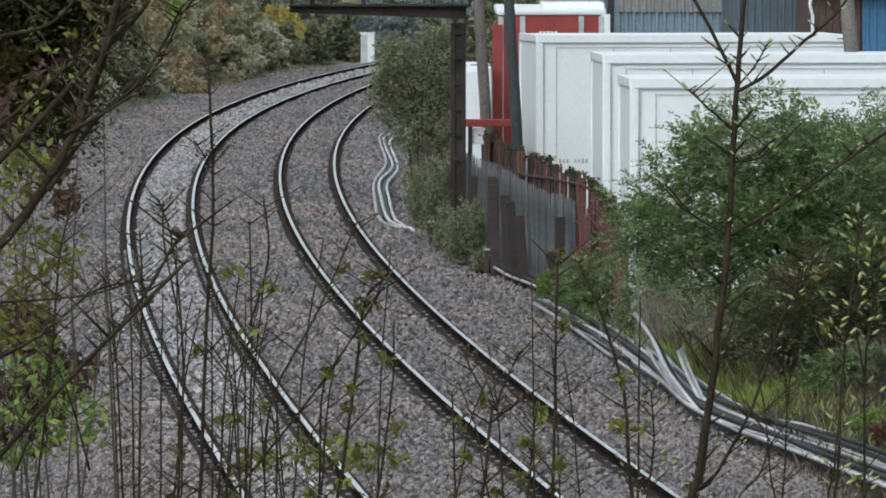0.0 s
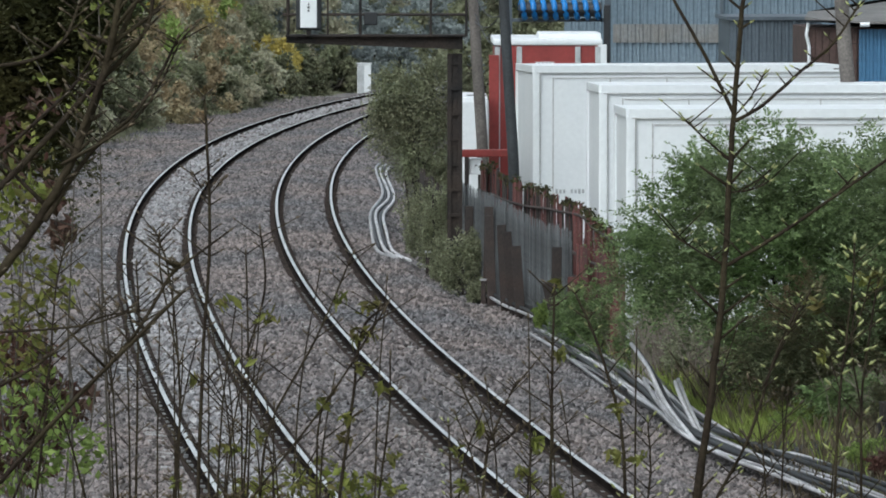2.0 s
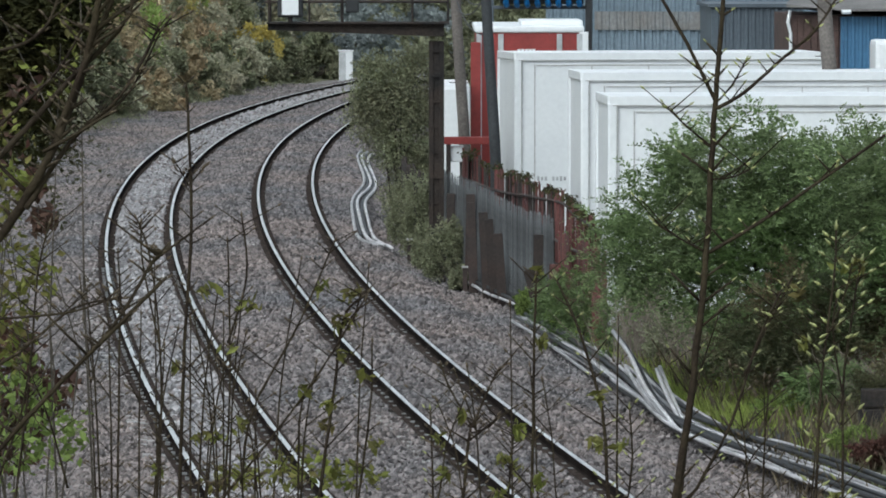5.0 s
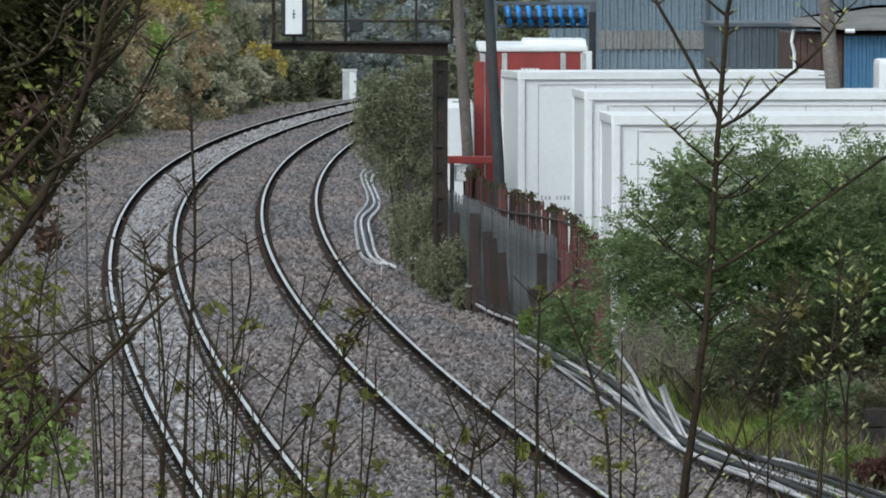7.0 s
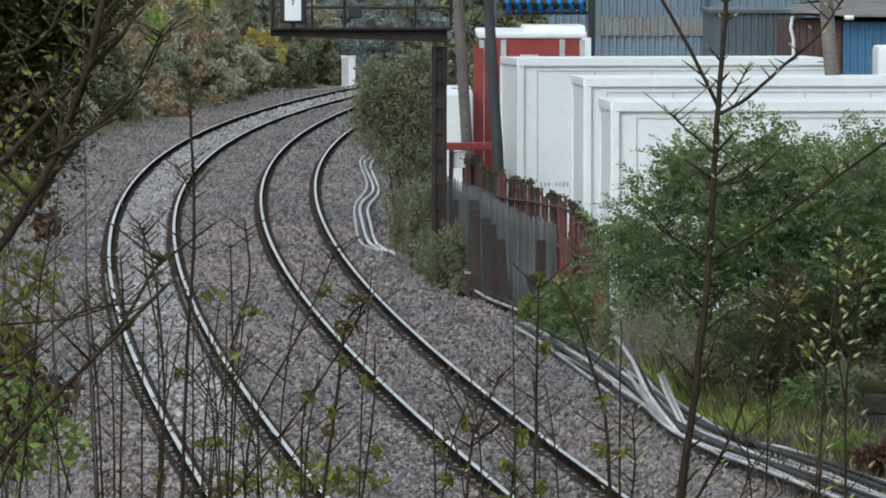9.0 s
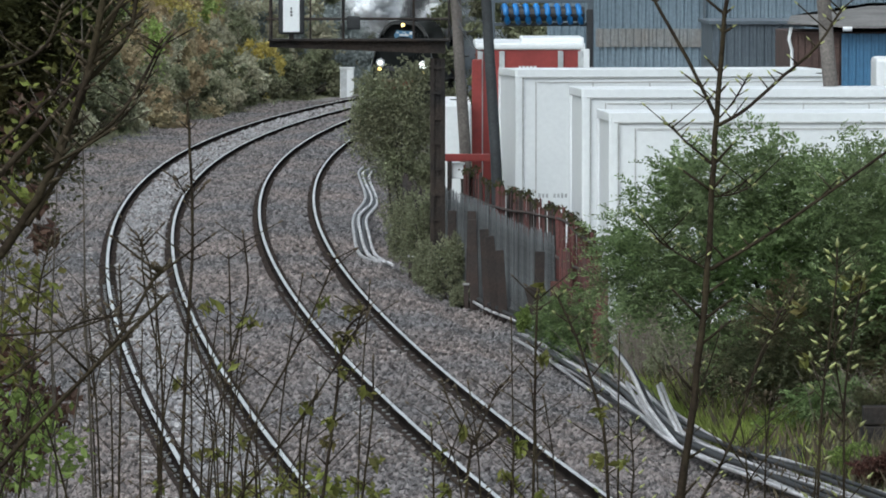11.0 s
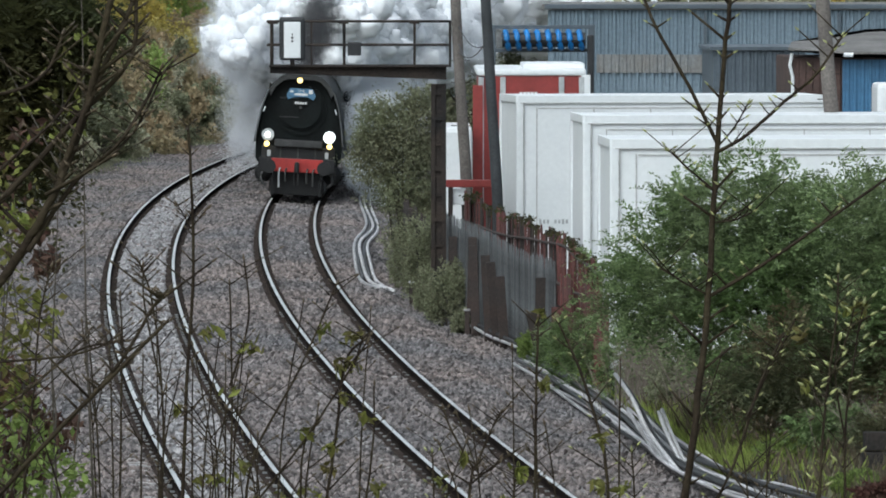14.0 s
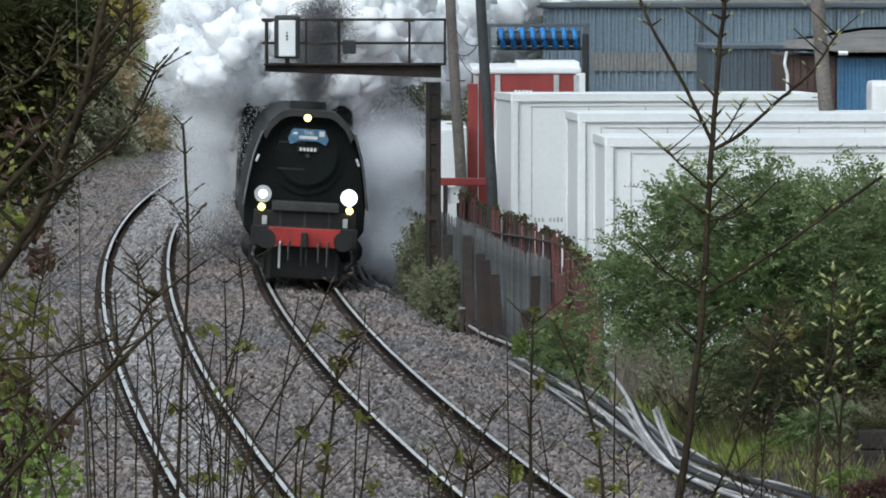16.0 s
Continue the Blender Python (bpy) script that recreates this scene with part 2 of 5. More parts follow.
def slope(c, d):
    return (poly(c, d + 0.5) - poly(c, d - 0.5))


def beside(c, d, off):
    """The point off metres to the right of a line at the distance d."""
    k = slope(c, d)
    q = 1 / math.sqrt(1 + k * k)
    return poly(c, d) + off * q, d - off * k * q


def smooth_step(a, b, x):
    t = max(0.0, min(1.0, (x - a) / (b - a)))
    return t * t * (3 - 2 * t)


def bank_foot(d):
    """How far left of the line the outside slope begins."""
    return -8.2 + 1.35 * smooth_step(183, 198, d)


def ground_z(x, d):
    """Height of the ground: ballast bed, cutting slope on the outside, yard on the inside, a bank under the camera."""
    n = x - poly(MIDDLE, max(20.0, min(420.0, d)))
    z = -0.19
    z -= 0.27 * smooth_step(3.6, 4.6, abs(n))
    for line in (RIGHT_TRACK, LEFT_TRACK):
        off = x - poly(line, max(20.0, min(420.0, d)))
        if -2.2 < off < 0.9:
            z += 0.075 * smooth_step(0.9, -0.75, off) * smooth_step(-2.2, -1.4, off)
    foot = bank_foot(d)
    left = smooth_step(foot - 0.3, foot - 15.0, n)
    z += 9.0 * left * smooth_step(70, 130, d) + 5.0 * left * (1 - smooth_step(70, 130, d))
    z += 0.75 * smooth_step(4.9, 8.0, n) * (1 - smooth_step(96, 112, d))
    z += 0.12 * noise.noise((x * 0.35, d * 0.2, 3)) * smooth_step(4.2, 6, abs(n))
    z += 4.6 * smooth_step(46, 22, d) * smooth_step(-2.6, -6.0, n)
    z += 3.0 * smooth_step(300, 420, d)
    return z

# ---- ground: one sheet to the horizon ----


def build_ground():
    ns = [-400, -250, -160, -100, -70, -50, -40, -34, -29, -25, -22, -19, -16.5, -14.5, -12.5, -11, -9.8, -8.8, -7.8, -7, -6.3, -5.6, -5] + [-4.6 + 0.23 * i for i in range(41)] + [5, 5.6, 6.3, 7, 7.8, 9, 11, 14, 18, 24, 32, 45, 70, 110, 180, 300, 500]
    ds = [-600, -300, -150, -60, -20] + list(range(-4, 60, 4)) + list(range(60, 130, 2)) + list(range(130, 300, 5)) + [320, 345, 375, 420, 500, 700, 1000, 1800, 3000]
    verts, faces, wide = [], [], len(ns)
    for d in ds:
        xm = poly(MIDDLE, max(20.0, min(420.0, d)))
        verts += [(xm + n, d, ground_z(xm + n, d)) for n in ns]
    for i in range(len(ds) - 1):
        for j in range(wide - 1):
            a = i * wide + j
            faces.append((a, a + 1, a + wide + 1, a + wide))
    me = raw("ground", verts, faces, [M["soil"], M["ballast"], M["yard"]], True)
    for p in me.polygons:
        x, d, _ = p.center
        n = x - poly(MIDDLE, max(20.0, min(420.0, d)))
        edge = bank_foot(d) - 0.5 * noise.noise((d * 0.08, 0, 0))
        near = d < 52 and n < -2.6
        p.material_index = 1 if edge < n < (5.6 if d < 112 else 4.9) and not near else (2 if n > 9 and d > 80 else 0)
    ob = new("ground", me)
    tagged(ob, "grey stone ballast bed between green earth banks", "ground", kind="structure")


# ---- railway tracks ----
RAIL = [(-0.07, -0.16), (0.07, -0.16), (0.07, -0.145), (0.012, -0.125), (0.01, -0.05), (0.038, -0.038), (0.040, -0.008), (0.034, 0.0),
        (-0.034, 0.0), (-0.040, -0.008), (-0.038, -0.038), (-0.01, -0.05), (-0.012, -0.125), (-0.07, -0.145)]


def build_track(line, label):
    root = thing("railway_track", (0, 0, 0), label, "railway track", "pair of curved tracks", "structure")
    ds = [30 + 2.0 * i for i in range(195)]
    for off, lift in ((-0.7525, 0.08), (0.7525, 0.0)):
        verts, faces, tops = [], [], []
        k = len(RAIL)
        for i, d in enumerate(ds):
            for x, z in RAIL:
                px, py = beside(line, d, off + x)
                verts.append((px, py, z + lift))
            if i:
                for j in range(k):
                    a, b = (i - 1) * k + j, (i - 1) * k + (j + 1) % k
                    faces.append((a, a + k, b + k, b))
                    tops.append(1 if j == 7 else 0)
        # flat band under the rail: rust stain and the rail's shade in one colour
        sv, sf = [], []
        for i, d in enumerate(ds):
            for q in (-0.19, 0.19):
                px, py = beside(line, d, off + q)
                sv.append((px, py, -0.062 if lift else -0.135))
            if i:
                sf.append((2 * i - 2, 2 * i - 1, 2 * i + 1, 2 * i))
        part("rusty_ballast", raw("rusty_ballast", sv, sf, M["rustshade"]), None, root, "dark rust-stained stones under the rail with painted shade")
        me = raw("rail", verts, faces, [M["rail"], M["railtop"]])
        me.polygons.foreach_set("material_index", tops)
        part("rail", me, None, root, "rust-brown rail with a polished head")
    return root


def build_sleepers(root, line, seed, lift):
    rnd = random.Random(seed)
    bm = bmesh.new()
    for sgn in (-1, 1):
        box(bm, (sgn * 0.82, 0, -0.03), (0.86, 0.25, 0.14), 0.015)
    box(bm, (0, 0, -0.055), (0.8, 0.23, 0.10))
    me = mesh_of(bm, "sleeper", M["sleeper"])
    bm = bmesh.new()
    for r in (-0.7525, 0.7525):
        for s in (-0.085, 0.085):
            box(bm, (r + s, 0, 0.065), (0.06, 0.10, 0.045))
    clip = mesh_of(bm, "rail_clip", M["pale"])
    tilt = math.atan(0.08 / 1.505)
    d = 58.0
    for i in range(290):
        d += 0.65
        x, y = beside(line, d, 0)
        m = Matrix.Translation((x, y, -0.225 + 0.04 + lift + rnd.uniform(-0.03, 0.0))) @ Matrix.Rotation(math.atan(-slope(line, d)), 4, "Z") @ Matrix.Rotation(tilt, 4, "Y")
        s = new("sleeper", me)
        s.parent, s.matrix_basis = root, m
        if i < 75:
            c = new("rail_clip", clip)
            c.parent, c.matrix_basis = s, Matrix()


def build_stones():
    """Loose ballast stones, thick where the camera sees single ones."""
    rs = np.random.RandomState(5)
    n = 150000
    base = np.array([(1, 0, 0), (-1, 0, 0), (0, 1, 0), (0, -1, 0), (0, 0, 1), (0, 0, -1)], float)
    tri = np.array([(0, 2, 4), (2, 1, 4), (1, 3, 4), (3, 0, 4), (2, 0, 5), (1, 2, 5), (3, 1, 5), (0, 3, 5)])
    d = 60 + 195 * rs.rand(n) ** 1.35
    off = rs.uniform(-7.6, 5.5, n)
    keep = np.ones(n, bool)
    pale = np.zeros(n, bool)
    verts = np.zeros((n, 6, 3))
    for i in range(n):
        xm = poly(MIDDLE, d[i])
        x = xm + off[i]
        on = min(abs(x - poly(RIGHT_TRACK, d[i])), abs(x - poly(LEFT_TRACK, d[i])))
        inner_left = abs(x - poly(LEFT_TRACK, d[i])) < 0.65
        if abs(on - 0.7525) < 0.21 or (on < 0.65 and rs.rand() < (0.25 if inner_left else 0.3)):
            keep[i] = False
            continue
        # most stones inside the outer track get the painted sheen colour
        pale[i] = inner_left and rs.rand() < 0.75
        z = ground_z(x, d[i]) + (0.03 if on < 1.25 else 0.0) + (0.03 if 1.3 < on < 1.9 else 0)
        r = rs.uniform(0.022, 0.05) * (0.8 + d[i] / 130)
        v = base * r * rs.uniform(0.6, 1.3, (6, 1))
        a, b = rs.uniform(0, 6.28, 2)
        ca, sa, cb, sb = math.cos(a), math.sin(a), math.cos(b), math.sin(b)
        v = v @ np.array([(ca, -sa, 0), (sa, ca, 0), (0, 0, 1)]) @ np.array([(1, 0, 0), (0, cb, -sb), (0, sb, cb)])
        verts[i] = v + (x, d[i], z + 0.01)
    for mask, mtl, label in ((keep & ~pale, "stone", "loose grey and brown ballast stones beside the rails"), (keep & pale, "sheenstone", "pale wet stones with painted sheen between the rails of the outer track")):
        v = verts[mask]
        faces = (tri[None] + 6 * np.arange(len(v))[:, None, None]).reshape(-1, 3)
        ob = new("ballast_stones", raw("ballast_stones", v.reshape(-1, 3).tolist(), faces.tolist(), M[mtl]))
        tagged(ob, label, "ballast", kind="stuff")


# ---- plants ----


def leaf_mesh(name, blobs, count, size, material, seed, droop=0.3, hollow=0.55, long=1.7):
    """Many small folded leaves gathered round the blobs (x, y, z, rx, ry, rz), with an uneven outline and gaps."""
    rs = np.random.RandomState(seed)
    w = np.array([b[3] * b[4] + b[4] * b[5] + b[3] * b[5] for b in blobs])
    which = rs.choice(len(blobs), count, p=w / w.sum())
    B = np.array(blobs)[which]
    v = rs.normal(size=(count, 3))
    v /= np.linalg.norm(v, axis=1)[:, None]
    rad = hollow + (1 - hollow) * rs.rand(count) ** 0.7
    # lumps and gaps by direction
    lump = 0.82 + 0.28 * np.sin(5.1 * v[:, 0] + which) * np.sin(4.3 * v[:, 1] + 2.1 * which) + 0.16 * np.sin(9 * v[:, 2] + 7 * v[:, 0] + which)
    p = B[:, :3] + v * (rad * lump)[:, None] * B[:, 3:6]
    a = rs.normal(size=(count, 3)) + v * 0.8 - np.array((0, 0, droop))
    a /= np.linalg.norm(a, axis=1)[:, None]
    b = np.cross(a, rs.normal(size=(count, 3)))
    b /= np.linalg.norm(b, axis=1)[:, None]
    c = np.cross(a, b)
    s = (size * rs.uniform(0.6, 1.35, count))[:, None]
    q = np.stack([p - a * s * long * 0.5, p + b * s * 0.42 + c * s * 0.12, p + a * s * long * 0.5, p - b * s * 0.42 + c * s * 0.12], 1)
    idx = np.arange(count)[:, None] * 4
    faces = np.concatenate([idx + (0, 1, 2), idx + (0, 2, 3)], 1).reshape(-1, 3)
    return raw(name, q.reshape(-1, 3).tolist(), faces.tolist(), material)


def spray_mesh(name, blobs, sprays, length, leaf, material, seed, droop=0.35, pairs=8, hollow=0.3):
    """Feathery shoots with two rows of leaves each, springing outwards from the blobs and drooping at their tips."""
    rs = np.random.RandomState(seed)
    w = np.array([b[3] * b[4] + b[4] * b[5] + b[3] * b[5] for b in blobs])
    which = rs.choice(len(blobs), sprays, p=w / w.sum())
    B = np.array(blobs)[which]
    v = rs.normal(size=(sprays, 3))
    v /= np.linalg.norm(v, axis=1)[:, None]
    lump = 0.82 + 0.25 * np.sin(5.1 * v[:, 0] + which) * np.sin(4.3 * v[:, 1] + 2.1 * which) + 0.14 * np.sin(9 * v[:, 2] + 7 * v[:, 0] + which)
    p = B[:, :3] + v * ((hollow + (1 - hollow) * rs.rand(sprays) ** 0.6) * lump)[:, None] * B[:, 3:6]
    a = v * (1, 1, 0.5) + rs.normal(size=(sprays, 3)) * 0.35 + (0, 0, 0.2)
    a /= np.linalg.norm(a, axis=1)[:, None]
    b = np.cross(a, (0, 0, 1) + rs.normal(size=(sprays, 3)) * 0.4)
    b /= np.linalg.norm(b, axis=1)[:, None]
    L = length * rs.uniform(0.5, 1.3, sprays)
    out = []
    for k in range(pairs):
        u = (k + 0.5) / pairs
        c = p + a * (L * u)[:, None] - np.array((0, 0, 1)) * (droop * L * u * u)[:, None]
        for sgn in (-1, 1):
            d = a * 0.55 + b * sgn * 0.8 + rs.normal(size=(sprays, 3)) * 0.22
            d /= np.linalg.norm(d, axis=1)[:, None]
            e = np.cross(d, np.cross(a, b)) + rs.normal(size=(sprays, 3)) * 0.25
            e /= np.linalg.norm(e, axis=1)[:, None]
            s = (leaf * rs.uniform(0.7, 1.3, sprays) * (1.1 - 0.5 * u))[:, None]
            out.append(np.stack([c, c + d * s * 0.9 + e * s * 0.4, c + d * s * 1.9, c + d * s * 0.9 - e * s * 0.4], 1))
    q = np.concatenate(out)
    idx = np.arange(len(q))[:, None] * 4
    faces = np.concatenate([idx + (0, 1, 2), idx + (0, 2, 3)], 1).reshape(-1, 3)
    return raw(name, q.reshape(-1, 3).tolist(), faces.tolist(), material)


def limbs(blobs, base, radius, seed, n=6):
    rnd = random.Random(seed)
    bm = bmesh.new()
    for i in range(n):
        b = blobs[i % len(blobs)]
        end = Vector((b[0] + rnd.uniform(-0.4, 0.4) * b[3], b[1] + rnd.uniform(-0.4, 0.4) * b[4], b[2] + rnd.uniform(0.0, 0.6) * b[5]))
        st = Vector(base) + Vector((rnd.uniform(-1, 1) * radius * 2, rnd.uniform(-1, 1) * radius * 2, 0))
        m1 = st.lerp(end, 0.35) + Vector((rnd.uniform(-0.1, 0.1), 0, 0.12))
        m2 = st.lerp(end, 0.7) + Vector((rnd.uniform(-0.15, 0.15), rnd.uniform(-0.1, 0.1), 0.1))
        tube(bm, [st, m1, m2, end], [radius, radius * 0.7, radius * 0.45, radius * 0.12], 6)
        for _ in range(4):
            k = m1.lerp(end, rnd.random())
            tube(bm, [k, k + Vector((rnd.uniform(-0.6, 0.6), rnd.uniform(-0.5, 0.5), rnd.uniform(0.1, 0.7)))], [radius * 0.3, radius * 0.06], 5)
    return bm


def shrub(name, base, blobs, count, size, material, label, seed, category="bush", radius=0.06, group="", hollow=0.55, feathery=0.0, stems=6):
    """blobs are relative to the base; feathery gives the length of leafy shoots in place of single leaves."""
    t = thing(name, base, label, category, group)
    part("trunk", limbs(blobs, (0, 0, -0.15), radius, seed, stems), M["bark"], t)
    if feathery:
        part("crown", spray_mesh("crown", blobs, count // 16, feathery, size, material, seed), None, t)
    else:
        part("crown", leaf_mesh("crown", blobs, count, size, material, seed, 0.3, hollow), None, t)
    return t


def far_tree(x, d, height, width, material, seed, label, leaf=0.20, count=5000):
    rnd = random.Random(seed)
    z = ground_z(x, d)
    blobs = []
    for i in range(17):
        h = (i + rnd.random()) / 17 * 0.95
        r = width * 0.5 * rnd.uniform(0.28, 0.5) * (1.1 - 0.5 * h)
        blobs.append((rnd.uniform(-0.55, 0.55) * width * (1.1 - h * 0.6), rnd.uniform(-0.4, 0.4) * width, h * height, r, r, r * rnd.uniform(0.8, 1.3)))
    return shrub("tree", (x, d, z), blobs, count, leaf, material, label, seed, "tree", 0.08, "trees on the bank", hollow=0.15)


def build_banks():
    rnd = random.Random(11)
    kinds = [("farleaf", "grey-green spring tree on the cutting slope"), ("yellowleaf", "yellow-leaved spring tree on the cutting slope"),
             ("limeleaf", "bright green spring tree on the cutting slope"), ("midleaf", "olive green bush on the cutting slope"), ("rustleaf", "rust-brown budding thicket on the cutting slope")]
    # outside slope, from near to far, low at the foot of the slope and taller up it
    for i in range(84):
        d = 170 + 1.25 * i + rnd.uniform(-1, 1)
        row = i % 3
        n = bank_foot(d) - (0.9, 3.4, 6.6)[row] - rnd.uniform(0, 1.6)
        late = smooth_step(205, 245, d)
        k = rnd.choices(range(5), ((4, 0.3, 0.2, 4, 2), (3.5, 1.5 + late, 0.4 + late, 2, 3), (1.5, 5 - late, 0.5 + 4 * late, 0.5, 4 - 3 * late))[row])[0]
        h = (rnd.uniform(1.7, 2.8), rnd.uniform(2.8, 4.2), rnd.uniform(4.2, 6.0))[row]
        far_tree(poly(MIDDLE, d) + n, d, h, (2.6, 3.6, 4.6)[row] * rnd.uniform(0.9, 1.15), M[kinds[k][0]], 100 + i, kinds[k][1], 0.13, (3800, 5000, 6000)[row])
    # far end of the curve and behind the yard
    for i in range(40):
        d = 268 + rnd.uniform(0, 60)
        x = -14 + 1.35 * i + rnd.uniform(-1, 1)
        if abs(x - poly(MIDDLE, d)) < 7:
            if x - poly(MIDDLE, d) > -7:
                continue
        k = rnd.choices(range(5), (6, 1.2, 1, 4, 1))[0]
        far_tree(x, d, rnd.uniform(5, 8.5), rnd.uniform(4.5, 6.5), M[kinds[k][0]], 300 + i, kinds[k][1].replace("on the cutting slope", "at the end of the curve"), 0.24, 4200)
    for i in range(22):
        d = 296 + 3.2 * (i % 11) + rnd.uniform(-1, 1)
        x = poly(MIDDLE, d) - 7.5 - (i // 11) * 5 - rnd.uniform(0, 6)
        far_tree(x, d, rnd.uniform(4.5, 7.5), rnd.uniform(4.5, 6), M[("hazeleaf", "farleaf", "hazeleaf", "midleaf")[i % 4]], 500 + i, "grey-green tree with haze-tinted leaves at the end of the curve", 0.22, 4500)
    for i in range(26):
        d = 268 + 1.5 * i + rnd.uniform(-1, 1)
        x = poly(MIDDLE, d) - 7.2 - (i % 3) * 2.6 - rnd.uniform(0, 1.5)
        far_tree(x, d, rnd.uniform(2.5, 4.5), rnd.uniform(3, 4), M["hazeleaf" if i % 4 else "midleaf"], 700 + i, "blue-grey thicket with haze-tinted leaves along the end of the curve", 0.17, 4000)
    for x, d, h in ((2.8, 233, 8.2), (4.6, 238, 8.6), (6.2, 231, 8.0), (3.6, 246, 9.0), (7.6, 240, 8.4)):
        far_tree(x, d, h, 4.6, M["midleaf"], 600 + int(x * 10), "dense olive green tree between track and yard", 0.2, 6500)
    h = thing("house", (-8.3, 312.0, 0.0), "distant house with a brown tiled roof", "house")
    part("wall", box(bmesh.new(), (0, 3, 2.2), (5.0, 6.0, 5.4)), M["brownboard"], h)
    bm = bmesh.new()
    prism(bm, [(-2.8, 4.8), (2.8, 4.8), (1.6, 6.9), (-1.6, 6.9)], -0.3, 6.3)
    part("roof", bm, M["rooftile"], h, "red-brown tiled roof")
    for i in range(16):
        d = 205 + rnd.uniform(-6, 34)
        x = poly(RIGHT_TRACK, d) + 8.5 + rnd.uniform(-0.5, 13)
        far_tree(x, d, rnd.uniform(6.5, 8), rnd.uniform(4.5, 6), M["midleaf" if i % 3 else "farleaf"], 400 + i, "dense olive green tree behind the works yard", 0.22, 4500)


def grass_mesh(name, spots, height, material, seed):
    rs = np.random.RandomState(seed)
    V, F = [], []
    for x, y, z in spots:
        h = height * rs.uniform(0.5, 1.3)
        a = rs.uniform(0, 6.28)
        w = 0.006 + 0.007 * rs.rand()
        dx, dy = math.cos(a) * w, math.sin(a) * w
        lx, ly = rs.uniform(-0.4, 0.4, 2) * h
        i = len(V)
        V += [(x - dx, y - dy, z), (x + dx, y + dy, z), (x + lx * 0.4 + dx * 0.7, y + ly * 0.4 + dy * 0.7, z + h * 0.6), (x + lx, y + ly, z + h)]
        F += [(i, i + 1, i + 2), (i, i + 2, i + 3)]
    return raw(name, V, F, material)


def build_grass():
    rs = np.random.RandomState(8)
    spots = []
    while len(spots) < 60000:
        d = rs.uniform(66, 136)
        n = (5.75 if d < 108 else 4.8) + abs(rs.normal()) * 1.5
        x = poly(MIDDLE, d) + n
        if d < 80 and x > 4.5 and rs.rand() < 0.93:
            continue
        if noise.noise((x * 0.6, d * 0.25, 0)) + 0.25 > rs.uniform(-0.4, 0.5) * 0.8:
            spots.append((x, d, ground_z(x, d) - 0.02))
    extra = []
    while len(extra) < 14000:
        d = rs.uniform(73, 93)
        x = poly(MIDDLE, d) + 5.65 + abs(rs.normal()) * 0.55
        extra.append((x, d, ground_z(x, d) - 0.02))
    ob = new("grass", grass_mesh("grass_patch", extra, 0.32, M["grass"], 4))
    tagged(ob, "bright green grass between the cables and the bush", "grass", kind="stuff")
    ob = new("grass", grass_mesh("grass", spots[:40000], 0.30, M["grass"], 1))
    tagged(ob, "fresh green grass on the verge by the cables", "grass", kind="stuff")
    ob = new("dry_grass", grass_mesh("dry_grass", spots[40000:], 0.42, M["drygrass"], 2))
    tagged(ob, "dry straw-coloured stems among the verge grass", "grass", kind="stuff")
    spots = []
    while len(spots) < 4500:
        d, x = rs.uniform(62, 82), rs.uniform(4.4, 9.0)
        if x > 4.4 + 0.05 * (72 - d):
            spots.append((x, d, ground_z(x, d) - 0.02))
    ob = new("dead_stems", grass_mesh("dead_stems", spots, 0.36, M["drygrass"], 6))
    tagged(ob, "brown dead stems under the evergreen bushes", "undergrowth", kind="stuff")
    spots = []
    while len(spots) < 2000:
        d = rs.uniform(165, 262)
        n = bank_foot(d) + 0.2 - abs(rs.normal()) * 1.0
        if noise.noise((d * 0.12, 5, 0)) > rs.uniform(-0.05, 0.5):
            x = poly(MIDDLE, d) + n
            spots.append((x, d, ground_z(x, d) - 0.02))
    ob = new("grass", grass_mesh("grass_far", spots, 0.3, M["midleaf"], 3))
    tagged(ob, "green grass tufts at the foot of the cutting", "grass", kind="stuff")


